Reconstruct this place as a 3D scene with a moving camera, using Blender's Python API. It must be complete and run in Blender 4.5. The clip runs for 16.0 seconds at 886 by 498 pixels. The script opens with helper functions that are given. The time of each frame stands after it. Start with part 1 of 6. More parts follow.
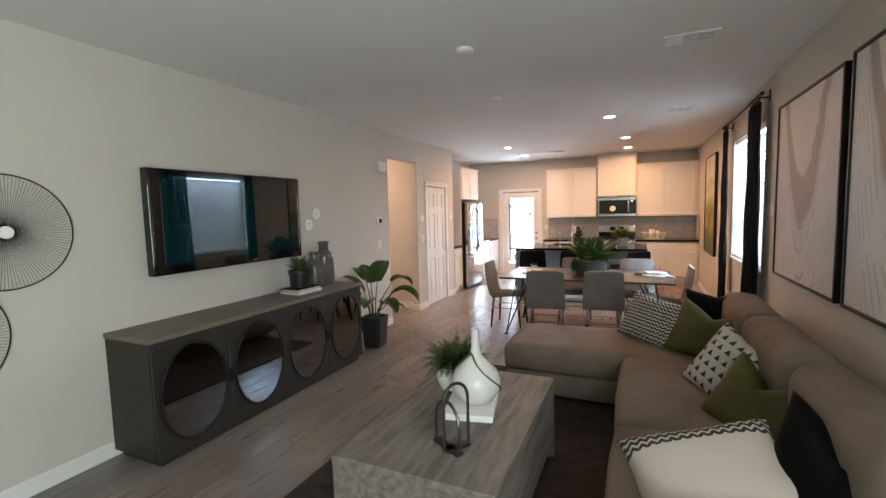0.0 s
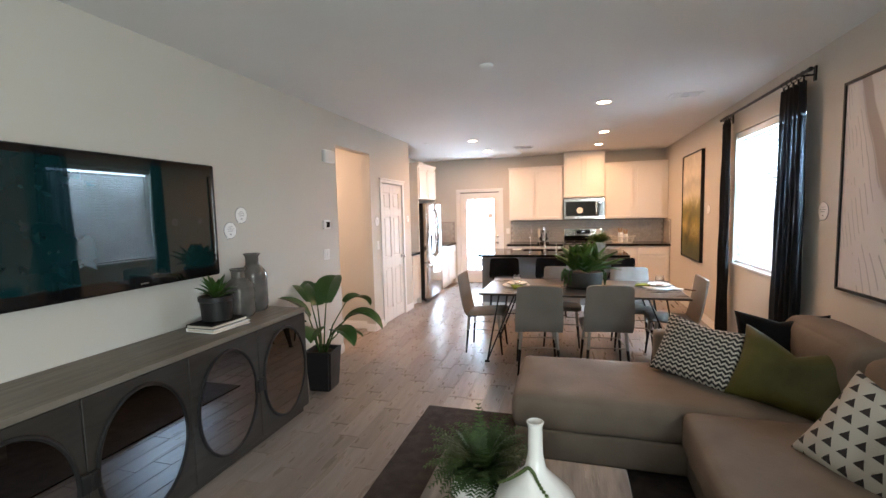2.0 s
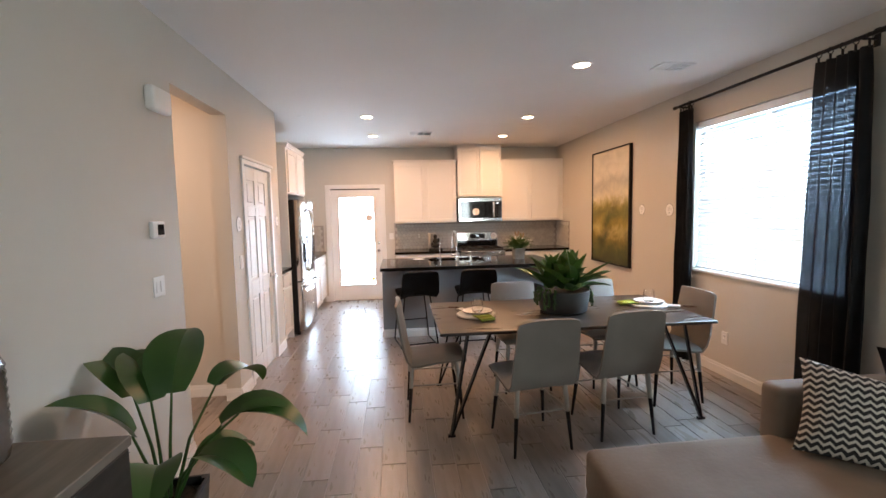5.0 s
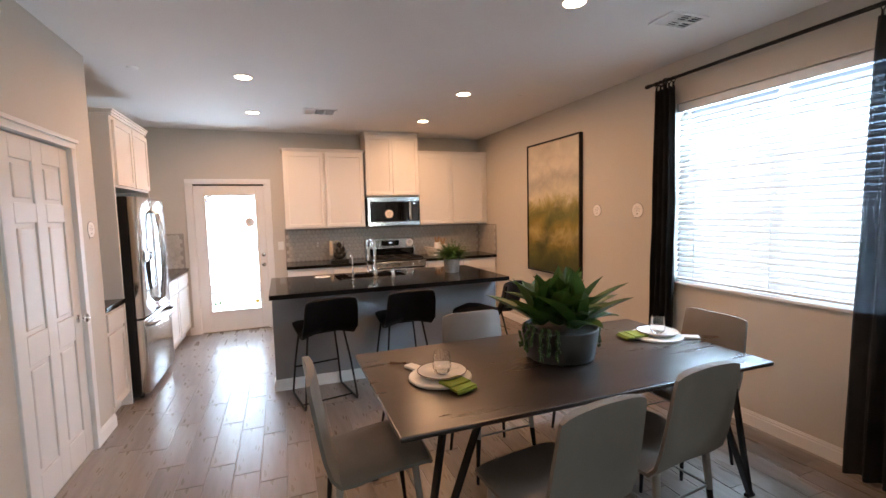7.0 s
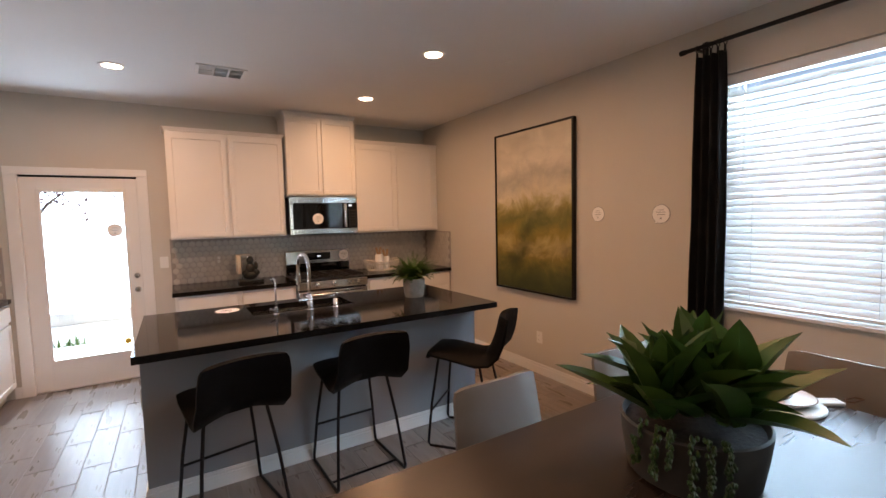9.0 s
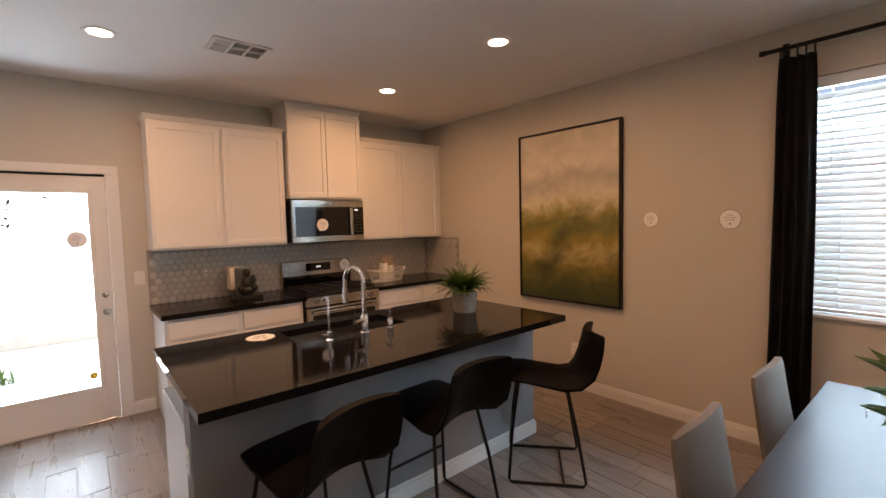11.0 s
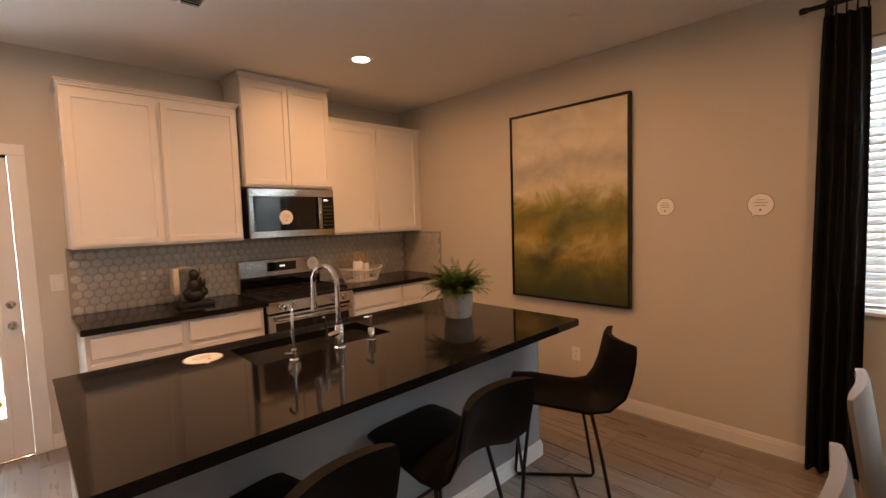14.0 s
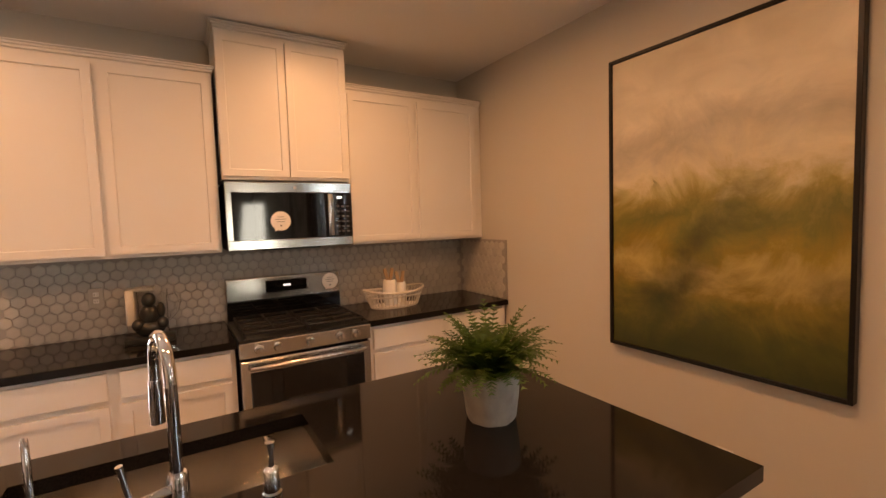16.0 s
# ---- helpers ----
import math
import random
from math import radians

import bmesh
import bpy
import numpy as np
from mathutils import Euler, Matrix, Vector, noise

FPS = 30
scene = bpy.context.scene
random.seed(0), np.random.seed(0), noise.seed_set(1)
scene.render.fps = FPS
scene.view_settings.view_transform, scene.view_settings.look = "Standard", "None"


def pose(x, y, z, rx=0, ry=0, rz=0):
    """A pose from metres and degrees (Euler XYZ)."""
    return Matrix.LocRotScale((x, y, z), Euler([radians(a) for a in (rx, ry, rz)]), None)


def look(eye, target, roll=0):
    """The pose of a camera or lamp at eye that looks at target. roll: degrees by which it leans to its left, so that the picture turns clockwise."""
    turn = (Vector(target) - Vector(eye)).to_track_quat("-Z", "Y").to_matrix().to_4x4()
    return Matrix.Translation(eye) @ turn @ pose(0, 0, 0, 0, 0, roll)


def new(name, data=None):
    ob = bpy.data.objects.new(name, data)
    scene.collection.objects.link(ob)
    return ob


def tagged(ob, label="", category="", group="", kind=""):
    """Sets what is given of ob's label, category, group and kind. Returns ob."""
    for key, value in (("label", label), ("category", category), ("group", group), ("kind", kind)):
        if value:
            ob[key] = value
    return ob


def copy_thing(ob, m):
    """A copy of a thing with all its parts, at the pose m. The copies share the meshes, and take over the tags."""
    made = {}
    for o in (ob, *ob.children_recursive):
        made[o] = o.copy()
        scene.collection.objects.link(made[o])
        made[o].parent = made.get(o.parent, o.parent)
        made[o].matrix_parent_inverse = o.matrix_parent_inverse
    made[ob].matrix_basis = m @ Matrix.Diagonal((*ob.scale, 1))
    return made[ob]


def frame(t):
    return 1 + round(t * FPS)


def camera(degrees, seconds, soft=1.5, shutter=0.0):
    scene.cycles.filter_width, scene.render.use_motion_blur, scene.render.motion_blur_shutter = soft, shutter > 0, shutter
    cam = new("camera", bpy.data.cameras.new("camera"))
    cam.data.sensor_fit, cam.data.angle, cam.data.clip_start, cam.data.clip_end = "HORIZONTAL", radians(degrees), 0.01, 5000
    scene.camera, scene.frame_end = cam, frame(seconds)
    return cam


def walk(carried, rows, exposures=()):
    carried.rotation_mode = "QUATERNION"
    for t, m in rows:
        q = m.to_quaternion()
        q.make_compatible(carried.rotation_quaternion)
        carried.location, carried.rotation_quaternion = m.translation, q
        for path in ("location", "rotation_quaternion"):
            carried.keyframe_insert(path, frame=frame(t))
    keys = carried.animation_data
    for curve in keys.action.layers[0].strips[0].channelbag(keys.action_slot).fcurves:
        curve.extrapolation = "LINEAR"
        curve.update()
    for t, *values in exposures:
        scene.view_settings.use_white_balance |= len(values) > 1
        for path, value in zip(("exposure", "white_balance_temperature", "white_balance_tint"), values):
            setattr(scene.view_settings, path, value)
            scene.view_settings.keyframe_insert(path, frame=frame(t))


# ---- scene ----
cam = camera(90.7, 16.0)
PATH = [
    (0, (0.207, 0.327, 1.609), (-0.61, 2.145, 1.436), -1.5),
    (0.5, (0.101, 0.6, 1.588), (-0.708, 2.421, 1.418), -1.6),
    (1, (-0.037, 0.874, 1.609), (-0.822, 2.705, 1.437), -1.5),
    (1.5, (-0.282, 1.06, 1.583), (-0.995, 2.921, 1.415), -1.5),
    (2, (-0.499, 1.231, 1.601), (-1.057, 3.144, 1.433), -1.4),
    (2.5, (-0.725, 1.465, 1.608), (-1.145, 3.413, 1.44), -1.4),
    (3, (-0.947, 1.66, 1.6), (-1.275, 3.626, 1.432), -1.2),
    (5.3, (-1.699, 3.035, 1.552), (-1.373, 5.001, 1.388), -1.3),
    (5.5, (-1.69, 3.191, 1.549), (-1.275, 5.141, 1.386), -1.4),
    (6, (-1.736, 3.523, 1.556), (-1.14, 5.425, 1.395), -1.4),
    (6.5, (-1.798, 3.842, 1.578), (-1.122, 5.718, 1.417), -1.3),
    (7, (-1.781, 4.18, 1.559), (-1.094, 6.051, 1.396), -1.4),
    (7.5, (-1.748, 4.517, 1.568), (-1.034, 6.379, 1.408), -1.5),
    (8, (-1.753, 4.845, 1.563), (-0.941, 6.665, 1.405), -1.5),
    (8.5, (-1.703, 5.157, 1.547), (-0.755, 6.911, 1.391), -1.4),
    (9, (-1.694, 5.476, 1.554), (-0.653, 7.177, 1.409), -1.3),
    (11.5, (-2.38, 6.37, 1.583), (-1.01, 7.821, 1.451), -1.5),
    (12, (-2.478, 6.392, 1.587), (-1.041, 7.776, 1.452), -1.6),
    (12.5, (-2.476, 6.394, 1.591), (-1.044, 7.784, 1.454), -1.7),
    (13, (-2.373, 6.46, 1.561), (-0.946, 7.854, 1.427), -1.7),
    (13.5, (-2.15, 6.572, 1.576), (-0.746, 7.989, 1.43), -1.7),
    (14, (-1.965, 6.767, 1.525), (-0.579, 8.202, 1.381), -1.8),
    (14.5, (-1.749, 7.034, 1.548), (-0.394, 8.499, 1.408), -1.8),
    (15, (-1.439, 7.228, 1.528), (-0.162, 8.762, 1.392), -1.8),
    (15.5, (-1.16, 7.387, 1.523), (0.008, 9.005, 1.385), -1.8),
    (16, (-0.869, 7.54, 1.544), (0.164, 9.248, 1.411), -1.8),
]
EXPOSURES = [(0, 0.38, 6700, 13), (1.5, 0.70, 6500, 12), (3, 0.74, 6500, 12), (5.5, 0.40, 6500, 12), (7, 0.18, 6500, 13), (8, 0.0, 6500, 14), (9, -0.22, 6700, 15), (12.5, -0.38, 7700, 17), (14.5, -0.30, 8500, 20), (16, -0.18, 8950, 21)]
walk(cam, [(t, look(eye, target, roll)) for t, eye, target, roll in PATH], EXPOSURES)

# ---- world and light ----
world = bpy.data.worlds.new("world")
scene.world = world
world.use_nodes = True
wn = world.node_tree.nodes
sky = wn.new("ShaderNodeTexSky")
sky.sky_type = 'NISHITA'
sky.sun_disc = False
sky.sun_elevation, sky.sun_rotation = radians(62), radians(100)
world.node_tree.links.new(sky.outputs[0], wn["Background"].inputs[0])
wn["Background"].inputs[1].default_value = 0.12
sun = new("sun", bpy.data.lights.new("sun", 'SUN'))
sun.data.energy, sun.data.angle, sun.data.color = 5.0, radians(0.5), (1.0, 0.95, 0.88)
sun.matrix_world = look((0, 0, 20), (-1.5, 9.0, 0))


def area_lamp(name, m, sx, sy, watts, colour):
    d = bpy.data.lights.new(name, 'AREA')
    d.shape, d.size, d.size_y, d.energy, d.color = 'RECTANGLE', sx, sy, watts, colour
    ob = new(name, d)
    ob.matrix_world = m
    return ob


DAY = (0.62, 0.81, 1.0)
WARM = (1.0, 0.53, 0.26)
area_lamp("window_skylight", look((1.52, 6.18, 1.66), (0, 6.18, 1.3)), 1.46, 1.40, 180, (0.52, 0.77, 1.0))
area_lamp("patio_bounce", look((-2.42, 11.42, -0.02), (-2.42, 9.2, 2.3)), 1.1, 0.7, 95, DAY)
area_lamp("door_skylight", look((-2.42, 12.1, 3.1), (-2.42, 9.6, 0.0)), 1.6, 1.2, 190, (0.52, 0.76, 1.0))
# Added fill lamp inside the east wall, out of view, to brighten the west wall.
area_lamp("unseen_fill_lamp", look((1.20, -0.80, 1.5), (-1.5, 1.2, 1.95)), 1.3, 1.4, 90, (0.82, 0.95, 0.96))

# ---- materials ----


def mat(name, col, rough=0.5, metal=0.0, var=0.06, scale=6.0, bump=0.0, bscale=80.0, rand=0.0, col2=None, coat=0.0, spec=0.5, stretch=(1, 1, 1), trans=0.0, wear=0.0):
    """A surface: base colour varied by coarse and fine noise, fine relief, per-piece variation."""
    m = bpy.data.materials.new(name)
    m.use_nodes = True
    nt = m.node_tree
    b = nt.nodes["Principled BSDF"]
    L = nt.links.new
    b.inputs["Roughness"].default_value = rough
    b.inputs["Metallic"].default_value = metal
    b.inputs["Specular IOR Level"].default_value = spec
    b.inputs["Coat Weight"].default_value = coat
    b.inputs["Coat Roughness"].default_value = 0.08
    tc = nt.nodes.new("ShaderNodeTexCoord")
    mp = nt.nodes.new("ShaderNodeMapping")
    mp.inputs["Scale"].default_value = stretch
    L(tc.outputs["Object"], mp.inputs[0])
    n1 = nt.nodes.new("ShaderNodeTexNoise")
    n1.inputs["Scale"].default_value = scale
    n1.inputs["Detail"].default_value = 6
    L(mp.outputs[0], n1.inputs["Vector"])
    ramp = nt.nodes.new("ShaderNodeMapRange")
    ramp.inputs["From Min"].default_value, ramp.inputs["From Max"].default_value = 0.3, 0.7
    L(n1.outputs[0], ramp.inputs[0])
    mix = nt.nodes.new("ShaderNodeMix")
    mix.data_type = 'RGBA'
    c2 = col2 or tuple(c * (1 - 2.2 * var) for c in col)
    mix.inputs[6].default_value, mix.inputs[7].default_value = (*col, 1), (*c2, 1)
    L(ramp.outputs[0], mix.inputs[0])
    out = mix.outputs[2]
    if rand:
        oi = nt.nodes.new("ShaderNodeObjectInfo")
        geo = nt.nodes.new("ShaderNodeNewGeometry")
        add = nt.nodes.new("ShaderNodeMath")
        L(oi.outputs["Random"], add.inputs[0])
        L(geo.outputs["Random Per Island"], add.inputs[1])
        fr = nt.nodes.new("ShaderNodeMath")
        fr.operation = 'FRACT'
        L(add.outputs[0], fr.inputs[0])
        mr = nt.nodes.new("ShaderNodeMapRange")
        mr.inputs["To Min"].default_value, mr.inputs["To Max"].default_value = 1 - rand, 1 + rand
        L(fr.outputs[0], mr.inputs[0])
        hsv = nt.nodes.new("ShaderNodeHueSaturation")
        L(mr.outputs[0], hsv.inputs["Value"])
        L(out, hsv.inputs["Color"])
        out = hsv.outputs[0]
    L(out, b.inputs["Base Color"])
    n2 = nt.nodes.new("ShaderNodeTexNoise")
    n2.inputs["Scale"].default_value = bscale
    n2.inputs["Detail"].default_value = 4
    L(mp.outputs[0], n2.inputs["Vector"])
    if bump:
        bp = nt.nodes.new("ShaderNodeBump")
        bp.inputs["Strength"].default_value = bump
        bp.inputs["Distance"].default_value = 0.004
        L(n2.outputs[0], bp.inputs["Height"])
        L(bp.outputs[0], b.inputs["Normal"])
    rr = nt.nodes.new("ShaderNodeMapRange")
    rr.inputs["To Min"].default_value, rr.inputs["To Max"].default_value = rough * 0.8, min(1, rough * 1.25)
    L(n1.outputs[0], rr.inputs[0])
    L(rr.outputs[0], b.inputs["Roughness"])
    if trans:
        tr = nt.nodes.new("ShaderNodeBsdfTranslucent")
        tr.inputs[0].default_value = (*col, 1)
        ms = nt.nodes.new("ShaderNodeMixShader")
        ms.inputs[0].default_value = trans
        L(b.outputs[0], ms.inputs[1])
        L(tr.outputs[0], ms.inputs[2])
        L(ms.outputs[0], nt.nodes["Material Output"].inputs[0])
    return m


def glow(name, col, strength):
    m = bpy.data.materials.new(name)
    m.use_nodes = True
    b = m.node_tree.nodes["Principled BSDF"]
    b.inputs["Base Color"].default_value = (*col, 1)
    b.inputs["Emission Color"].default_value = (*col, 1)
    b.inputs["Emission Strength"].default_value = strength
    return m


def glass_mat(name, tint=(1, 1, 1), rough=0.0):
    m = bpy.data.materials.new(name)
    m.use_nodes = True
    b = m.node_tree.nodes["Principled BSDF"]
    b.inputs["Base Color"].default_value = (*tint, 1)
    b.inputs["Roughness"].default_value = rough
    b.inputs["Transmission Weight"].default_value = 1.0
    b.inputs["IOR"].default_value = 1.45
    return m


M_WALL = mat("wall_paint", (0.60, 0.565, 0.505), 0.62, var=0.015, scale=1.2, bump=0.10, bscale=220, spec=0.3)
M_CEIL = mat("ceiling_paint", (0.82, 0.805, 0.785), 0.85, var=0.015, scale=1.0, bump=0.12, bscale=160, spec=0.2)
M_TRIM = mat("white_trim", (0.80, 0.79, 0.77), 0.38, var=0.012, scale=3, bump=0.02)
M_CAB = mat("white_cabinet", (0.80, 0.775, 0.74), 0.36, var=0.012, scale=2, bump=0.02)
M_PLANK = mat("wood_look_tile", (0.255, 0.218, 0.193), 0.28, var=0.15, scale=3.0, bump=0.10, bscale=30, rand=0.17, col2=(0.175, 0.147, 0.129), stretch=(6, 0.7, 1), spec=0.5)
M_GROUT = mat("grout", (0.36, 0.33, 0.30), 0.85, var=0.08, scale=20)
M_GRANITE = mat("black_stone", (0.006, 0.0055, 0.0055), 0.06, var=0.3, scale=180, col2=(0.014, 0.012, 0.011), spec=0.18)
M_STEEL = mat("brushed_steel", (0.62, 0.60, 0.57), 0.16, 1.0, var=0.03, scale=3)
M_CHROME = mat("chrome", (0.82, 0.82, 0.83), 0.06, 1.0, var=0.01)
M_BLACKG = mat("black_glass", (0.006, 0.006, 0.007), 0.05, var=0.1, spec=0.6)
M_IRON = mat("black_iron", (0.012, 0.011, 0.011), 0.55, var=0.15, bump=0.06, spec=0.3)
M_BLACKM = mat("black_metal", (0.018, 0.017, 0.017), 0.38, 0.6, var=0.1)
M_HEX = mat("hex_tile", (0.56, 0.53, 0.485), 0.30, var=0.06, scale=14, rand=0.07)
hn = M_HEX.node_tree
hv = hn.nodes.new("ShaderNodeVectorMath")
hv.operation = 'LENGTH'
hc = hn.nodes.new("ShaderNodeTexCoord")
hn.links.new(hc.outputs["Object"], hv.inputs[0])
hr = hn.nodes.new("ShaderNodeMapRange")
hr.inputs["From Min"].default_value, hr.inputs["From Max"].default_value = 0.017, 0.031
hn.links.new(hv.outputs["Value"], hr.inputs[0])
hx = hn.nodes.new("ShaderNodeMix")
hx.data_type = 'RGBA'
hx.blend_type = 'MULTIPLY'
hx.inputs[7].default_value = (0.90, 0.90, 0.90, 1)
hn.links.new(hr.outputs[0], hx.inputs[0])
hb_ = hn.nodes["Principled BSDF"]
hn.links.new(hb_.inputs["Base Color"].links[0].from_socket, hx.inputs[6])
hn.links.new(hx.outputs[2], hb_.inputs["Base Color"])
M_HEXG = mat("tile_grout", (0.36, 0.335, 0.31), 0.8, var=0.05)
M_PLASTIC = mat("white_plastic", (0.80, 0.79, 0.76), 0.42, var=0.01)
M_DARK = mat("dark_void", (0.02, 0.02, 0.02), 0.7)
M_INK = mat("grey_ink", (0.30, 0.30, 0.30), 0.7)
M_SIGN = mat("white_card", (0.88, 0.87, 0.85), 0.5, var=0.01)
M_BLIND = mat("blind_slat", (0.72, 0.71, 0.69), 0.5, var=0.01, trans=0.03)
M_LAMP = glow("lamp_lens", (1.0, 0.80, 0.58), 30)
M_CLEAR = glass_mat("clear_glass")

# ---- mesh helpers ----


def BM():
    return bmesh.new()


def box(bm, x0, x1, y0, y1, z0, z1, bev=0.0, seg=2):
    r = bmesh.ops.create_cube(bm, size=1.0, matrix=Matrix.Translation(((x0 + x1) / 2, (y0 + y1) / 2, (z0 + z1) / 2)) @ Matrix.Diagonal((abs(x1 - x0), abs(y1 - y0), abs(z1 - z0), 1)))
    if bev:
        es = list({e for v in r["verts"] for e in v.link_edges})
        bmesh.ops.bevel(bm, geom=es, offset=bev, segments=seg, affect='EDGES', profile=0.5)
    return bm


def rod(bm, p, q, r0, r1=None, seg=12):
    p, q = Vector(p), Vector(q)
    d = q - p
    m = Matrix.Translation((p + q) / 2) @ d.to_track_quat('Z', 'Y').to_matrix().to_4x4()
    bmesh.ops.create_cone(bm, cap_ends=True, segments=seg, radius1=r0, radius2=r0 if r1 is None else r1, depth=d.length, matrix=m)
    return bm


def tube(bm, pts, r, seg=8, closed=False):
    """A bent round bar through the points."""
    pts = [Vector(p) for p in pts]
    rings = []
    n = len(pts)
    up = None
    for i, p in enumerate(pts):
        a = pts[i - 1] if (i or closed) else p
        b = pts[(i + 1) % n] if (i < n - 1 or closed) else p
        d = (b - a).normalized()
        if up is None:
            up = d.orthogonal().normalized()
        up = (up - d * up.dot(d)).normalized()
        w = d.cross(up)
        rr = r[i] if isinstance(r, (list, tuple)) else r
        rings.append([bm.verts.new(p + rr * (math.cos(k * math.tau / seg) * up + math.sin(k * math.tau / seg) * w)) for k in range(seg)])
    for i in range(n if closed else n - 1):
        a, b = rings[i], rings[(i + 1) % n]
        for k in range(seg):
            bm.faces.new((a[k], a[(k + 1) % seg], b[(k + 1) % seg], b[k]))
    if not closed:
        bm.faces.new(rings[0][::-1])
        bm.faces.new(rings[-1])
    return bm


def lathe(bm, prof, seg=28, cx=0, cy=0, ribs=0, depth=0.0, sx=1.0, sy=1.0):
    """Turns a profile of (radius, z) about the upright axis."""
    rings = []
    for r, z in prof:
        ring = []
        for k in range(seg):
            a = k * math.tau / seg
            q = r * (1 + (depth * math.cos(ribs * a) if ribs else 0))
            ring.append(bm.verts.new((cx + sx * q * math.cos(a), cy + sy * q * math.sin(a), z)))
        rings.append(ring)
    for a, b in zip(rings, rings[1:]):
        for k in range(seg):
            bm.faces.new((a[k], a[(k + 1) % seg], b[(k + 1) % seg], b[k]))
    if prof[0][0] > 1e-4:
        bm.faces.new(rings[0][::-1])
    if prof[-1][0] > 1e-4:
        bm.faces.new(rings[-1])
    return bm


def mesh_of(name, bm, material, smooth=False):
    bmesh.ops.recalc_face_normals(bm, faces=bm.faces[:])
    me = bpy.data.meshes.new(name)
    bm.to_mesh(me)
    bm.free()
    me.materials.append(material)
    if smooth:
        me.shade_smooth()
        me.set_sharp_from_angle(angle=radians(38))
    return me


def part(name, bm, material, parent=None, label="", smooth=False):
    ob = new(name, mesh_of(name, bm, material, smooth))
    ob.parent = parent
    if label:
        ob["label"] = label
    return ob


def thing(name, m, label, category, group="", kind=""):
    ob = new(name)
    ob.matrix_world = m
    ob.empty_display_size = 0.1
    return tagged(ob, label, category, group, kind)


def struct(name, bm, material, label, category, smooth=False):
    return tagged(part(name, bm, material, None, "", smooth), label, category, kind="structure")


# ---- structure ----
XL, XR, YB, YN, ZC = -3.05, 1.29, 10.80, -2.2, 2.74
XK = -3.72  # back of the kitchen recess
T = 0.12


def wall(name, boxes, label):
    bm = BM()
    for b in boxes:
        box(bm, *b)
    return struct(name, bm, M_WALL, label, "wall")


wall("wall_west", [(XL - T, XL, YN, 5.72, 0, ZC), (XL - T, XL, 5.72, 6.60, 2.39, ZC), (XL - T, XL, 6.60, 6.925, 0, ZC),
                   (XL - T, XL, 6.925, 7.735, 2.04, ZC), (XL - T, XL, 7.735, 8.09, 0, ZC)], "greige painted living room wall with a hall opening")
wall("wall_recess", [(XK - T, XK, 8.02, YB + T, 0, ZC), (XK, XL - T, 8.02, 8.09, 0, ZC)], "greige painted wall round the kitchen recess")
wall("wall_north", [(XK, -2.865, YB, YB + T, 0, ZC), (-2.865, -1.985, YB, YB + T, 2.03, ZC), (-1.985, XR + T, YB, YB + T, 0, ZC)], "greige painted kitchen end wall with a door opening")
# The opening at y -1.65 to -0.15 is assumed, out of view.
wall("wall_east", [(XR, XR + 0.16, YN, -1.65, 0, ZC), (XR, XR + 0.16, -1.65, -0.15, 0, 0.80), (XR, XR + 0.16, -1.65, -0.15, 2.20, ZC), (XR, XR + 0.16, -0.15, 5.42, 0, ZC), (XR, XR + 0.16, 5.42, 6.95, 0, 0.93), (XR, XR + 0.16, 5.42, 6.95, 2.40, ZC), (XR, XR + 0.16, 6.95, YB, 0, ZC)], "greige painted wall with a wide window opening")
wall("wall_south", [(XL - T, XR + 0.16, YN - T, YN, 0, ZC)], "plain greige painted end wall")
wall("wall_hall", [(-5.2, XL - T, 6.72, 6.72 + T, 0, ZC), (-5.2, XL - T, 5.30 - T, 5.30, 0, ZC), (-5.2 - T, -5.2, 5.3 - T, 6.72 + T, 0, ZC)], "warm lit greige hallway walls")
wall("wall_pantry", [(-4.2, XL - T, 7.90, 8.02, 0, ZC), (-4.2 - T, -4.2, 6.84, 8.02, 0, ZC)], "greige pantry walls behind a closed door")
struct("ceiling", box(BM(), -5.4, XR + 0.3, YN - T, YB + T, ZC, ZC + 0.1), M_CEIL, "smooth off-white painted ceiling", "ceiling")
area_lamp("hall_lamp", look((-4.3, 6.0, 2.70), (-4.3, 6.0, 0)), 0.4, 0.4, 24, (1.0, 0.64, 0.44))

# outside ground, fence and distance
# Emissive plane added to send daylight in through the door and whiten its view.
M_DAYGLOW = glow("daylight_glow", (0.62, 0.81, 1.0), 12.0)
struct("backdrop", box(BM(), -5.5, 0.2, 15.6, 15.62, -0.1, 4.2), M_DAYGLOW, "glowing plane added for bright overexposed daylight beyond the garden", "backdrop")
M_GROUND = mat("pale_concrete", (0.62, 0.60, 0.56), 0.85, var=0.12, scale=4, bump=0.2)
struct("ground", box(BM(), -60, 60, -60, 60, -0.30, -0.12), M_GROUND, "pale sunlit concrete and gravel ground", "ground")
M_FENCE = mat("pale_block", (0.72, 0.70, 0.66), 0.85, var=0.08, scale=5, bump=0.2)
fw = BM()
for k in range(1):
    box(fw, -12, 12, 15.0, 15.18, -0.12 + 0.21 * k, 0.08 + 0.21 * k, 0.006, 1)
struct("garden_wall", fw, M_FENCE, "low pale block garden wall in full sun", "garden wall")
fe = BM()
for k in range(12):
    box(fe, 4.2, 4.38, -6, 16, -0.12 + 0.21 * k, 0.08 + 0.21 * k, 0.006, 1)
struct("side_wall", fe, M_FENCE, "pale block boundary wall beside the house", "garden wall")


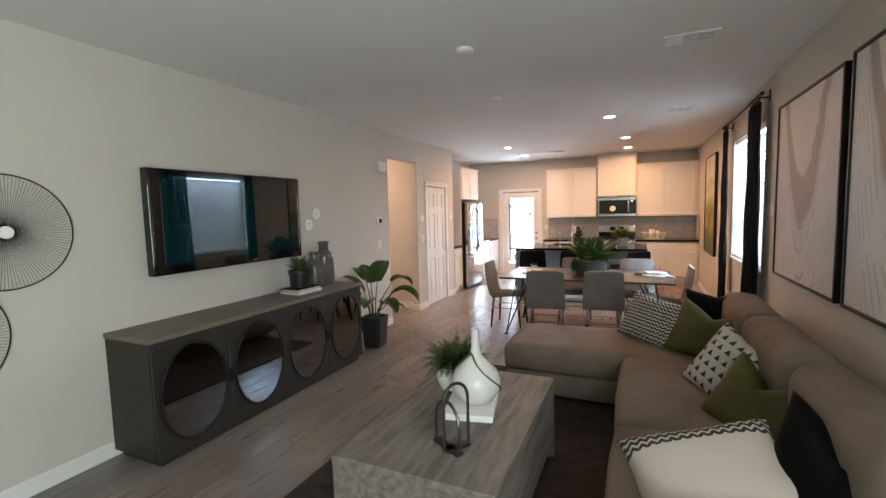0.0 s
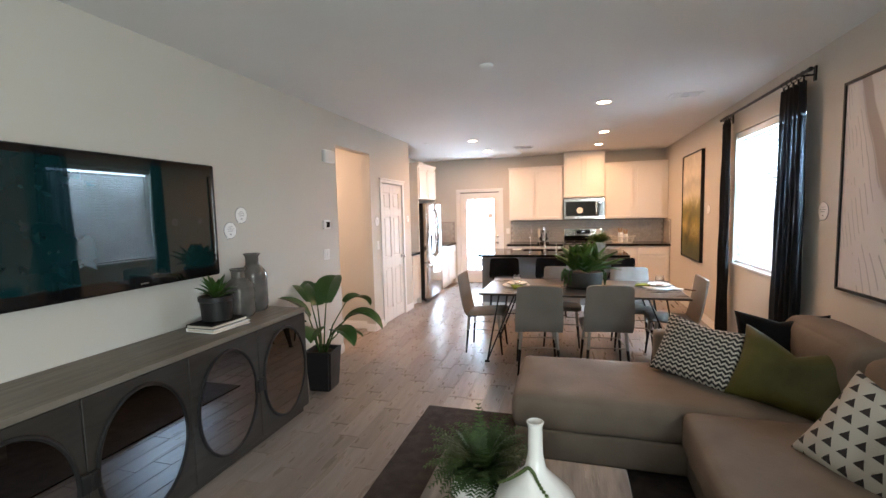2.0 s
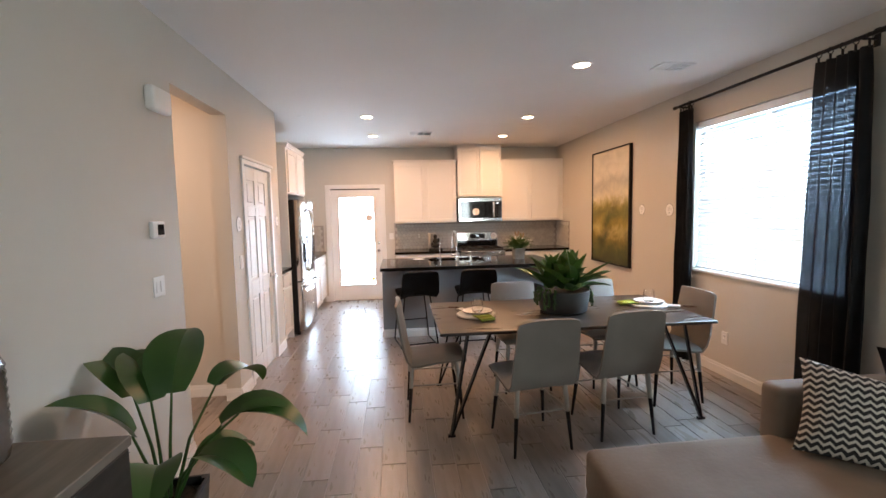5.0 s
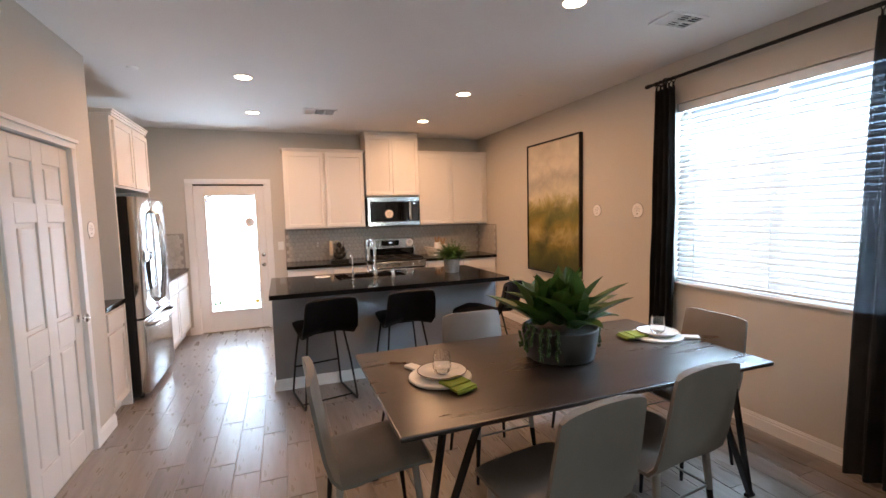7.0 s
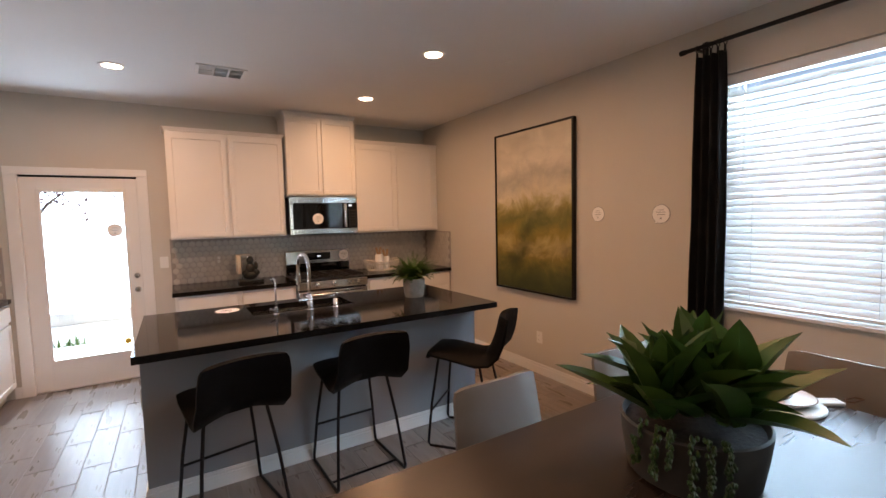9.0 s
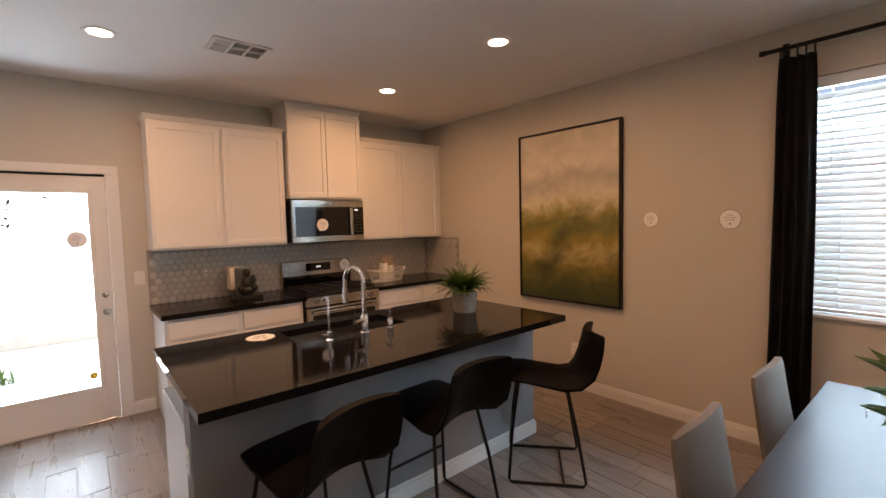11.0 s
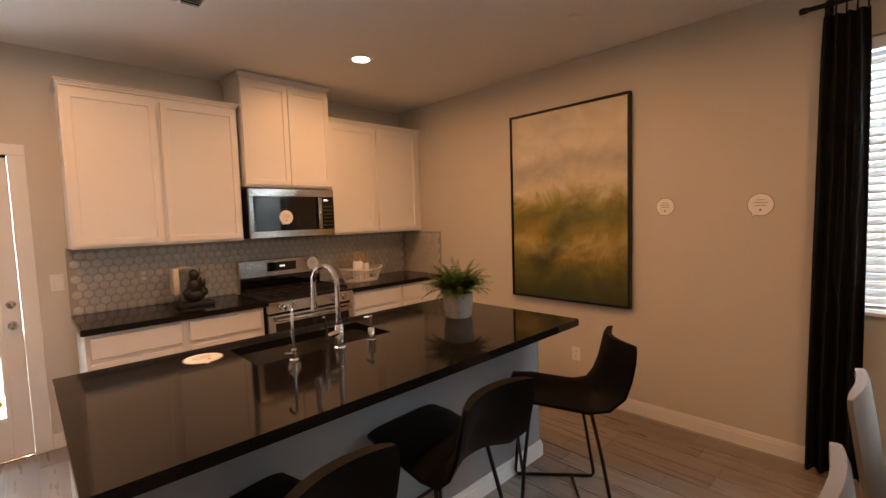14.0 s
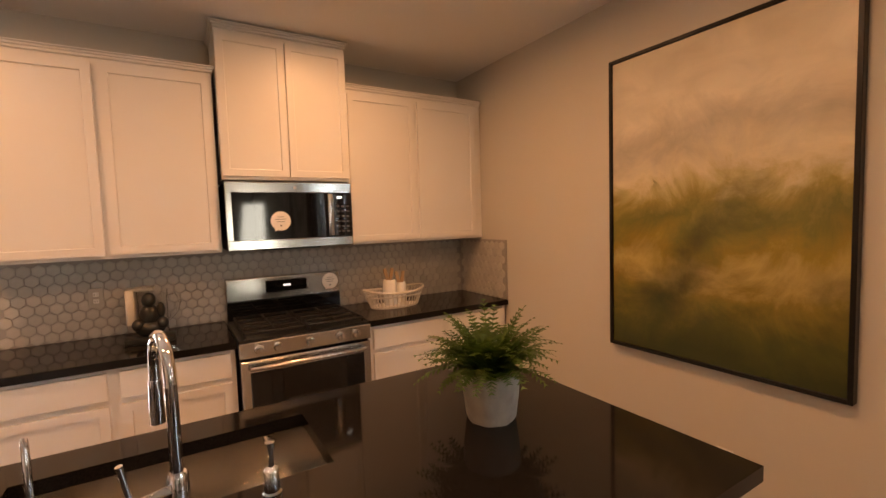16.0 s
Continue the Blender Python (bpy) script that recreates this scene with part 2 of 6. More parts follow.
def skirting(name, runs):
    bm = BM()
    for x0, y0, x1, y1, nx, ny in runs:
        for d, h0, h1 in ((0.014, 0.0, 0.075), (0.009, 0.075, 0.092), (0.005, 0.092, 0.102)):
            box(bm, min(x0, x1, x0 + nx * d, x1 + nx * d), max(x0, x1, x0 + nx * d, x1 + nx * d), min(y0, y1, y0 + ny * d, y1 + ny * d), max(y0, y1, y0 + ny * d, y1 + ny * d), h0, h1)
    return struct(name, bm, M_TRIM, "white stepped painted skirting board", "baseboard")


skirting("baseboard", [(XL, YN, XL, 5.72, 1, 0), (XL, 6.60, XL, 6.88, 1, 0), (XL, 7.784, XL, 8.09, 1, 0), (XL - T, 6.60, XL, 6.60, 0, -1),
                       (-5.2, 6.72, XL - T, 6.72, 0, -1), (-5.2, 5.30, XL - T, 5.30, 0, 1), (XR, YN, XR, 10.16, -1, 0), (-3.0, YB, -2.954, YB, 0, -1), (-1.896, YB, -1.745, YB, 0, -1)])

# ---- pantry door ----


def panel_door(m, w, h, label):
    """Six-panel door: leaf face at local y=0 looking to -y, x from 0 to w."""
    d = thing("door_1", m, label, "door", kind="structure")
    bm = BM()
    box(bm, 0, w, 0.012, 0.04, 0.01, h)
    st = w * 0.145
    cw = (w - 3 * st) / 2
    rows = [(0.20, 0.80), (0.96, 1.56), (1.67, 1.90)]
    for x0, x1 in ((0, st), (st + cw, 2 * st + cw), (w - st, w)):
        box(bm, x0, x1, 0, 0.014, 0.01, h, 0.003, 1)
    for z0, z1 in ((0.01, 0.20), (0.80, 0.96), (1.56, 1.67), (1.90, h)):
        for x0 in (st, 2 * st + cw):
            box(bm, x0, x0 + cw, 0, 0.014, z0, z1, 0.003, 1)
    part("leaf", bm, M_TRIM, d)
    for z0, z1 in rows:
        for x0 in (st, 2 * st + cw):
            b2 = box(BM(), x0 + 0.025, x0 + cw - 0.025, 0.003, 0.02, z0 + 0.025, z1 - 0.025, 0.008, 2)
            part("panel", b2, M_TRIM, d)
    k = lathe(BM(), [(0.028, 0), (0.028, 0.006), (0.012, 0.012), (0.012, 0.03), (0.026, 0.042), (0.028, 0.052), (0.018, 0.062), (0.0, 0.064)], 20)
    bmesh.ops.transform(k, matrix=pose(w - 0.065, 0, 0.93, 90, 0, 0), verts=k.verts)
    part("door_knob", k, M_CHROME, d, "brushed nickel round knob", True)
    for z in (0.25, 1.02, 1.78):
        part("hinge", rod(BM(), (0.0, -0.006, z - 0.045), (0.0, -0.006, z + 0.045), 0.008), M_STEEL, d)
    return d


panel_door(pose(XL - 0.012, 6.94, 0, 0, 0, 90), 0.78, 2.025, "closed white six-panel pantry door with nickel knob")


def casing(name, pieces, label):
    t = thing(name, Matrix(), label, "trim", kind="structure")
    for b in pieces:
        part("casing_board", box(BM(), *b, 0.004, 2), M_TRIM, t)
    return t


casing("trim_1", [(XL - 0.1, XL + 0.016, 6.882, 6.94, 0, 2.035), (XL - 0.1, XL + 0.016, 7.722, 7.782, 0, 2.035), (XL - 0.1, XL + 0.018, 6.882, 7.782, 2.035, 2.075),
                  (XL, XL + 0.032, 6.865, 7.799, 2.075, 2.10)], "white painted door casing with crown head")
casing("trim_2", [(-2.952, -2.862, YB - 0.016, YB + 0.11, 0, 2.02), (-1.988, -1.898, YB - 0.016, YB + 0.11, 0, 2.02), (-2.952, -1.898, YB - 0.018, YB + 0.11, 2.02, 2.09)], "white painted casing round the glass door")

# glass back door
gd = thing("door_2", pose(-2.86, YB + 0.02, 0), "closed white back door with one full glass pane", "door", kind="structure")
part("leaf", box(box(box(box(BM(), 0, 0.125, 0, 0.045, 0.012, 2.002, 0.003, 1), 0.765, 0.87, 0, 0.045, 0.012, 2.002, 0.003, 1), 0.125, 0.765, 0, 0.045, 0.012, 0.28), 0.125, 0.765, 0, 0.045, 1.88, 2.002), M_TRIM, gd)
gf = BM()
for b in ((0.11, 0.14, 0.265, 1.895), (0.75, 0.78, 0.265, 1.895), (0.14, 0.75, 0.265, 0.295), (0.14, 0.75, 1.865, 1.895)):
    box(gf, b[0], b[1], -0.010, 0.0, b[2], b[3], 0.003, 1)
part("glazing_bead", gf, M_TRIM, gd)
gp = part("pane", box(BM(), 0.125, 0.765, 0.02, 0.024, 0.28, 1.88), M_CLEAR, gd, "clear glass pane")
gp.visible_shadow = False
for z, r in ((0.90, 0.028), (1.04, 0.026)):
    k = lathe(BM(), [(r, 0), (r, 0.008), (0.012, 0.014), (0.012, 0.03), (r * 0.95, 0.042), (r * 0.6, 0.058), (0, 0.06)] if z < 1 else [(r, 0), (r, 0.014), (r * 0.7, 0.02), (0, 0.021)], 20)
    bmesh.ops.transform(k, matrix=pose(0.825, 0, z, 90, 0, 0), verts=k.verts)
    part("door_knob" if z < 1 else "deadbolt", k, M_STEEL, gd, "satin nickel", True)
part("head_seal", box(BM(), 0.0, 0.87, -0.006, 0.05, 2.004, 2.0195), M_IRON, gd, "dark weather seal")
part("threshold", box(BM(), 0, 0.87, -0.03, 0.09, 0.0, 0.012, 0.003, 1), M_STEEL, gd)

# ---- window with blind ----
w1 = thing("window_1", pose(XR, 5.42, 0.93), "wide white sliding window with a deep sill", "window", kind="structure")
for b in ((0.10, 0.15, 0, 0.05, 0, 1.47), (0.10, 0.15, 1.48, 1.53, 0, 1.47), (0.10, 0.15, 0.05, 1.48, 0, 0.05), (0.10, 0.15, 0.05, 1.48, 1.42, 1.47), (0.10, 0.14, 0.74, 0.80, 0.05, 1.42)):
    part("window_frame", box(BM(), *b, 0.004, 1), M_TRIM, w1)
part("window_sill", box(BM(), -0.025, 0.10, -0.0, 1.53, -0.003, 0.018, 0.004, 2), M_TRIM, w1)
for y0 in (0.05, 0.80):
    p = part("pane", box(BM(), 0.12, 0.124, y0, y0 + 0.69, 0.05, 1.42), M_CLEAR, w1)
    p.visible_shadow = False
bl = thing("window_blind", pose(XR, 5.42, 0.93), "white two-inch slatted blind, lowered and open, lit from outside", "blind")
part("headrail", box(BM(), 0.015, 0.075, 0.012, 1.518, 1.40, 1.465, 0.006, 2), M_BLIND, bl)
part("bottom_rail", box(BM(), 0.02, 0.07, 0.015, 1.515, 0.03, 0.05, 0.006, 2), M_BLIND, bl)
sm = BM()
box(sm, -0.025, 0.025, 0, 1.50, -0.0015, 0.0015)
bmesh.ops.transform(sm, matrix=pose(0, 0, 0, 0, -52, 0), verts=sm.verts)
sme = mesh_of("slat", sm, M_BLIND)
for k in range(31):
    o = new("slat", sme)
    o.parent = bl
    o.location = (0.045, 0.015, 0.075 + k * 0.0425)
for y in (0.18, 0.765, 1.35):
    part("ladder_cord", rod(rod(BM(), (0.02, y, 0.05), (0.02, y, 1.41), 0.0012, seg=6), (0.07, y, 0.05), (0.07, y, 1.41), 0.0012, seg=6), M_BLIND, bl)
part("tilt_wand", rod(BM(), (0.008, 1.40, 0.85), (0.012, 1.40, 1.40), 0.004, seg=8), M_CLEAR, bl)
# Assumed window frame, never in view, to go with the added fill lamp.
w2 = thing("window_2", pose(XR, -1.65, 0.80), "assumed unseen white framed window behind the added fill lamp", "window", kind="structure")
for b in ((0.10, 0.15, 0, 0.05, 0, 1.4), (0.10, 0.15, 1.45, 1.5, 0, 1.4), (0.10, 0.15, 0.05, 1.45, 0, 0.05), (0.10, 0.15, 0.05, 1.45, 1.35, 1.4), (0.10, 0.14, 0.72, 0.78, 0.05, 1.35)):
    part("window_frame", box(BM(), *b, 0.004, 1), M_TRIM, w2)


# ---- ceiling fixtures ----


def downlight(x, y, lit=True):
    d = thing("downlight", pose(x, y, ZC), "lit recessed round ceiling light with white trim ring", "ceiling light", "recessed ceiling lights")
    part("trim_ring", lathe(BM(), [(0.062, -0.001), (0.064, -0.006), (0.085, -0.005), (0.088, -0.001)], 32), M_TRIM, d, "", True)
    part("lens", lathe(BM(), [(0.0, -0.004), (0.062, -0.004), (0.062, -0.001)], 32), M_LAMP, d, "glowing warm lens")
    la = bpy.data.lights.new("downlight_beam", 'AREA')
    la.shape, la.size, la.energy, la.color = 'DISK', 0.12, 15.5, WARM
    la.spread = radians(176)
    o = new("downlight_beam", la)
    o.matrix_world = look((x, y, ZC - 0.012), (x, y + 0.0001, 0))


for x, y in ((-0.15, 6.35), (-2.02, 8.30), (-2.02, 9.62), (-0.01, 8.30), (-0.01, 9.62)):
    downlight(x, y)


def vent(x, y, w, d, n, turn=0):
    v = thing("ceiling_vent", pose(x, y, ZC, 0, 0, turn), "white louvred metal ceiling air vent", "vent", "ceiling air vents")
    part("backing", box(BM(), -w / 2 + 0.02, w / 2 - 0.02, -d / 2 + 0.02, d / 2 - 0.02, -0.002, -0.0005), M_DARK, v)
    f = BM()
    box(f, -w / 2, w / 2, -d / 2, -d / 2 + 0.025, -0.010, 0, 0.003, 1)
    box(f, -w / 2, w / 2, d / 2 - 0.025, d / 2, -0.010, 0, 0.003, 1)
    bay = (w - 0.04) / 3
    for k in range(4):
        x = -w / 2 + 0.02 + bay * k
        box(f, x - (0.02 if k == 0 else 0.007), x + (0.02 if k == 3 else 0.007), -d / 2 + 0.025, d / 2 - 0.025, -0.010, 0)
    part("frame", f, M_TRIM, v)
    for s in range(3):
        x = -w / 2 + 0.02 + bay * (s + 0.5)
        for k in range(n):
            b = box(BM(), -bay / 2 + 0.008, bay / 2 - 0.008, -0.006, 0.006, -0.001, 0.001)
            yy = -d / 2 + 0.04 + (d - 0.08) * k / (n - 1)
            bmesh.ops.transform(b, matrix=pose(x, yy, -0.007, (-35, 55, 40)[s], 0, 0), verts=b.verts)
            part("slat", b, M_TRIM, v)
    part("cross_bar", box(BM(), -w / 2 + 0.02, w / 2 - 0.02, -0.006, 0.006, -0.0105, -0.001), M_TRIM, v)


vent(-1.31, 9.40, 0.36, 0.26, 7)
vent(0.637, 6.35, 0.30, 0.20, 6)
vent(0.51, 3.84, 0.34, 0.20, 6)


def ceiling_disc(x, y, r, h, label, cat):
    d = thing("smoke_detector", pose(x, y, ZC), label, cat)
    part("body", lathe(BM(), [(0.0, -h), (r * 0.7, -h), (r * 0.95, -h * 0.6), (r, -h * 0.3), (r, 0)], 28), M_PLASTIC, d, "", True)


ceiling_disc(-0.93, 3.32, 0.065, 0.03, "round white plastic smoke detector on the ceiling", "smoke detector")
ceiling_disc(-1.13, 4.735, 0.055, 0.022, "small round white ceiling sensor", "sensor")
ceiling_disc(-2.80, 8.27, 0.04, 0.008, "flat white sprinkler cover plate on the ceiling", "sprinkler cover")
ceiling_disc(0.60, 8.19, 0.04, 0.008, "flat white sprinkler cover plate on the ceiling", "sprinkler cover")

# ---- kitchen ----


def shaker(name, parent, w, h, m, material=None):
    """Recessed-panel front: x 0..w, z 0..h, face looking to -y, placed by m inside its unit."""
    material = material or M_CAB
    s = 0.058 if h > 0.3 else 0.0
    bm = box(BM(), 0, w, -0.02, 0, 0, h)
    front = [f for f in bm.faces if f.normal.y < -0.9]
    if s:
        bmesh.ops.inset_region(bm, faces=front, thickness=s, depth=0)
        bmesh.ops.inset_region(bm, faces=front, thickness=0.004, depth=-0.009)
    else:
        bmesh.ops.inset_region(bm, faces=front, thickness=0.004, depth=0.003)
    bmesh.ops.transform(bm, matrix=m, verts=bm.verts)
    return part(name, bm, material, parent)


def base_unit(m, w, depth, splits, label):
    u = thing("base_cabinet", m, label, "cabinet", "white base cabinets")
    part("body", box(box(BM(), 0, w, 0, depth, 0.10, 0.872), 0, w, 0.06, depth, 0.0, 0.10), M_CAB, u)
    xs = [0] + splits + [w]
    for a, b in zip(xs, xs[1:]):
        shaker("drawer_front", u, b - a - 0.05, 0.135, pose(a + 0.025, 0, 0.715))
        shaker("door", u, b - a - 0.05, 0.56, pose(a + 0.025, 0, 0.125))
    return u


base_unit(pose(-1.725, 10.19, 0), 1.09, 0.60, [0.545], "white base cabinet with two drawers and two shaker doors")
base_unit(pose(0.152, 10.19, 0), 1.128, 0.60, [0.57], "white base cabinet with two drawers and two shaker doors")
base_unit(pose(-3.07, 8.10, 0, 0, 0, 90), 0.40, 0.63, [], "narrow white base cabinet beside the fridge panel")
base_unit(pose(-3.00, 9.53, 0, 0, 0, 90), 1.26, 0.70, [0.63], "white base cabinet with drawers beside the back door")


def counter(name, b, label):
    return tagged(part(name, box(BM(), *b, 0.004, 2), M_GRANITE, None, "", False), label, "countertop")


counter("countertop", (-1.745, -0.628, 10.15, 10.795, 0.873, 0.913), "polished black stone countertop beside the range")
counter("countertop", (0.148, 1.286, 10.15, 10.795, 0.873, 0.913), "polished black stone countertop in the corner")
counter("countertop", (-3.71, -3.04, 8.095, 8.50, 0.873, 0.913), "short polished black stone countertop by the pantry wall")
counter("countertop", (-3.71, -2.97, 9.53, 10.795, 0.873, 0.913), "polished black stone countertop beside the back door")


def upper_unit(m, w, depth, h, splits, crown, label, filler=0.0, gap=0.03):
    u = thing("wall_cabinet", m, label, "cabinet", "white wall cabinets")
    part("body", box(BM(), 0, w, 0, depth, 0, h), M_CAB, u)
    xs = [0] + splits + [w - filler]
    for a, b in zip(xs, xs[1:]):
        shaker("door", u, b - a - gap, h - 0.05, pose(a + gap / 2, 0, 0.02))
    c = BM()
    for k, (o, z0, z1) in enumerate(((0.006, 0, crown * 0.4), (0.014, crown * 0.4, crown * 0.75), (0.024, crown * 0.75, crown))):
        box(c, -o, w + (o if not filler else 0), -o - 0.008, depth, h + z0, h + z1, 0.003, 1)
    part("crown_moulding", c, M_CAB, u)
    return u


upper_unit(pose(-1.725, 10.475, 1.39), 1.08, 0.322, 1.052, [0.535], 0.036, "white shaker wall cabinet with two doors and crown moulding")
upper_unit(pose(-0.625, 10.43, 1.822), 0.775, 0.367, 0.872, [0.3875], 0.036, "tall white wall cabinet above the microwave with crown moulding", gap=0.008)
upper_unit(pose(0.157, 10.475, 1.39), 1.13, 0.322, 1.062, [0.535], 0.036, "white shaker wall cabinet with two doors in the corner", filler=0.05)
upper_unit(pose(-3.05, 8.535, 1.84), 0.97, 0.66, 0.58, [0.485], 0.055, "white wall cabinet over the fridge with two doors").matrix_world = pose(-3.05, 8.535, 1.84, 0, 0, 90)
tagged(part("fridge_side_panel", box(BM(), -3.71, -3.05, 8.505, 8.53, 0.0, 2.42, 0.002, 1), M_CAB), "tall white side panel beside the fridge", "panel")
tagged(part("fridge_side_panel", box(BM(), -3.71, -3.05, 9.506, 9.526, 0.0, 1.84, 0.002, 1), M_CAB), "white side panel beside the fridge", "panel")

# island
# Wall paint darkened and cooled: overhang shade and blue daylight put into the colour.
M_ISLAND = mat("cool_shaded_wall_paint", (0.27, 0.275, 0.285), 0.6, var=0.015, scale=1.2, bump=0.10, bscale=220, spec=0.3)
isl = thing("kitchen_island", pose(0, 0, 0), "kitchen island with half wall coloured for cool shade and white cabinet behind", "island")
part("half_wall", box(BM(), -1.895, 0.31, 8.295, 8.42, 0, 0.872), M_ISLAND, isl, "painted half wall with cool shade put into its grey")
part("cabinet_body", box(BM(), -1.885, 0.30, 8.42, 9.10, 0.0, 0.70, 0.002, 1), M_CAB, isl, "white painted cabinet")
ib = BM()
for d, h0, h1 in ((0.014, 0.0, 0.075), (0.009, 0.075, 0.092), (0.005, 0.092, 0.102)):
    box(ib, -1.895 - d, 0.31 + d, 8.295 - d, 8.42, h0, h1)
part("baseboard", ib, M_TRIM, isl, "white skirting")
for k in range(4):
    s = shaker("door", isl, 0.50, 0.56, pose(0.28 - k * 0.545, 9.10, 0.12, 0, 0, 180))
it = thing("island_countertop", pose(0, 0, 0), "polished black stone island worktop with sink cutout", "countertop")
tb = BM()
box(tb, -1.91, -1.27, 8.03, 9.155, 0.873, 0.913)
box(tb, -0.55, 0.333, 8.03, 9.155, 0.873, 0.913)
box(tb, -1.27, -0.55, 8.03, 8.66, 0.873, 0.913)
box(tb, -1.27, -0.55, 9.01, 9.155, 0.873, 0.913)
bmesh.ops.remove_doubles(tb, verts=tb.verts, dist=0.0005)
part("slab", tb, M_GRANITE, it)
sk = thing("sink", pose(0, 0, 0), "undermount brushed steel kitchen sink", "sink")
sb = BM()
box(sb, -1.29, -0.53, 8.64, 8.66, 0.70, 0.872)
box(sb, -1.29, -0.53, 9.01, 9.03, 0.70, 0.872)
box(sb, -1.29, -1.27, 8.66, 9.01, 0.70, 0.872)
box(sb, -0.55, -0.53, 8.66, 9.01, 0.70, 0.872)
box(sb, -1.27, -0.55, 8.66, 9.01, 0.70, 0.712)
part("basin", sb, M_STEEL, sk)
part("drain", lathe(BM(), [(0.0, 0.714), (0.04, 0.714), (0.045, 0.7125)], 20, -0.91, 8.84), M_CHROME, sk)


def arc(c, r, a0, a1, n, ax=(1, 0, 0)):
    ax = Vector(ax)
    return [Vector(c) + r * math.cos(radians(a0 + (a1 - a0) * k / n)) * ax + Vector((0, 0, r * math.sin(radians(a0 + (a1 - a0) * k / n)))) for k in range(n + 1)]


fc = thing("kitchen_faucet", pose(-0.90, 8.60, 0.913, 0, 0, 12), "tall chrome gooseneck kitchen faucet with side lever", "faucet")
part("base", lathe(BM(), [(0.028, 0), (0.028, 0.01), (0.022, 0.016), (0.021, 0.11), (0.017, 0.118), (0.0, 0.118)], 24), M_CHROME, fc, "", True)
part("spout", tube(BM(), [(0, 0, 0.10), (0, 0, 0.2), (0, 0, 0.30)] + arc((0, 0.085, 0.31), 0.085, 180, 0, 14, (0, 1, 0)) + [(0, 0.17, 0.27)], 0.0125, 14), M_CHROME, fc, "", True)
part("spray_head", rod(BM(), (0, 0.17, 0.275), (0, 0.172, 0.17), 0.0145, 0.018, 16), M_CHROME, fc, "", True)
part("lever", rod(rod(BM(), (0, 0, 0.082), (-0.085, -0.01, 0.082), 0.014, 0.013, 16), (-0.082, -0.01, 0.085), (-0.098, -0.01, 0.175), 0.006, 0.007), M_CHROME, fc, "", True)
ft = thing("filter_tap", pose(-1.13, 8.60, 0.913, 0, 0, 15), "slim chrome filtered water tap", "faucet")
part("base", lathe(BM(), [(0.02, 0), (0.02, 0.006), (0.013, 0.012), (0.013, 0.05), (0.008, 0.055), (0, 0.055)], 20), M_CHROME, ft, "", True)
part("spout", tube(BM(), [(0, 0, 0.04), (0, 0, 0.14), (0, 0, 0.225), (0, 0.006, 0.24), (0, 0.022, 0.246), (0, 0.04, 0.238), (0, 0.046, 0.224)], 0.0065, 12), M_CHROME, ft, "", True)
part("lever", rod(BM(), (-0.012, 0, 0.035), (-0.045, 0, 0.045), 0.004), M_CHROME, ft, "", True)
sd = thing("soap_dispenser", pose(-0.715, 8.605, 0.913), "short chrome soap dispenser set in the worktop", "soap dispenser")
part("body", lathe(BM(), [(0.022, 0), (0.022, 0.006), (0.018, 0.010), (0.018, 0.058), (0.014, 0.064), (0.007, 0.068), (0.007, 0.11), (0.011, 0.113), (0.011, 0.126), (0.0, 0.128)], 20), M_CHROME, sd, "", True)
part("nozzle", rod(BM(), (0, 0, 0.118), (0, 0.05, 0.114), 0.0055), M_CHROME, sd, "", True)

# range
M_HOB = mat("black_enamel", (0.008, 0.008, 0.008), 0.42, var=0.1, spec=0.25)
rg = thing("gas_range", pose(-0.622, 10.13, 0), "stainless steel gas range with black cooktop and oven door", "stove")
part("body", box(BM(), 0.004, 0.754, 0.03, 0.655, 0.02, 0.90), M_BLACKM, rg)
part("cooktop", box(BM(), 0.0, 0.758, -0.005, 0.60, 0.90, 0.918, 0.005, 2), M_HOB, rg, "glossy black cooktop")
cpn = BM()
box(cpn, 0, 0.758, -0.02, 0.04, 0.815, 0.905, 0.006, 2)
part("control_panel", cpn, M_STEEL, rg, "stainless control strip")
for x in (0.10, 0.20, 0.38, 0.56, 0.66):
    k = lathe(BM(), [(0.026, 0), (0.026, 0.006), (0.021, 0.01), (0.020, 0.034), (0.0, 0.036)], 20)
    box(k, -0.004, 0.004, -0.019, 0.019, 0.03, 0.042)
    bmesh.ops.transform(k, matrix=pose(x, -0.02, 0.862, 90, 0, 0), verts=k.verts)
    part("knob", k, M_STEEL, rg, "", True)
od = part("oven_door", box(BM(), 0.004, 0.754, -0.015, 0.03, 0.235, 0.80, 0.005, 2), M_STEEL, rg, "stainless framed oven door")
part("oven_window", box(BM(), 0.05, 0.708, -0.019, -0.012, 0.285, 0.735, 0.004, 1), M_BLACKG, od, "black glass")
hb = tube(BM(), [(0.05, -0.015, 0.762), (0.055, -0.05, 0.765), (0.12, -0.058, 0.765), (0.64, -0.058, 0.765), (0.703, -0.05, 0.765), (0.708, -0.015, 0.762)], 0.013, 10)
part("handle", hb, M_STEEL, od, "", True)
part("drawer", box(BM(), 0.004, 0.754, -0.012, 0.03, 0.07, 0.225, 0.005, 2), M_STEEL, rg)
bg = part("backguard", box(BM(), 0.0, 0.758, 0.575, 0.655, 0.918, 1.195, 0.01, 3), M_STEEL, rg, "stainless backguard")
part("lower_band", box(BM(), 0.003, 0.755, 0.568, 0.578, 0.92, 1.045), M_BLACKG, bg)
part("display", box(BM(), 0.245, 0.52, 0.570, 0.577, 1.085, 1.165, 0.002, 1), M_BLACKG, bg, "black display")
M_DIGIT = glow("clock_digits", (0.8, 0.9, 1.0), 2.5)
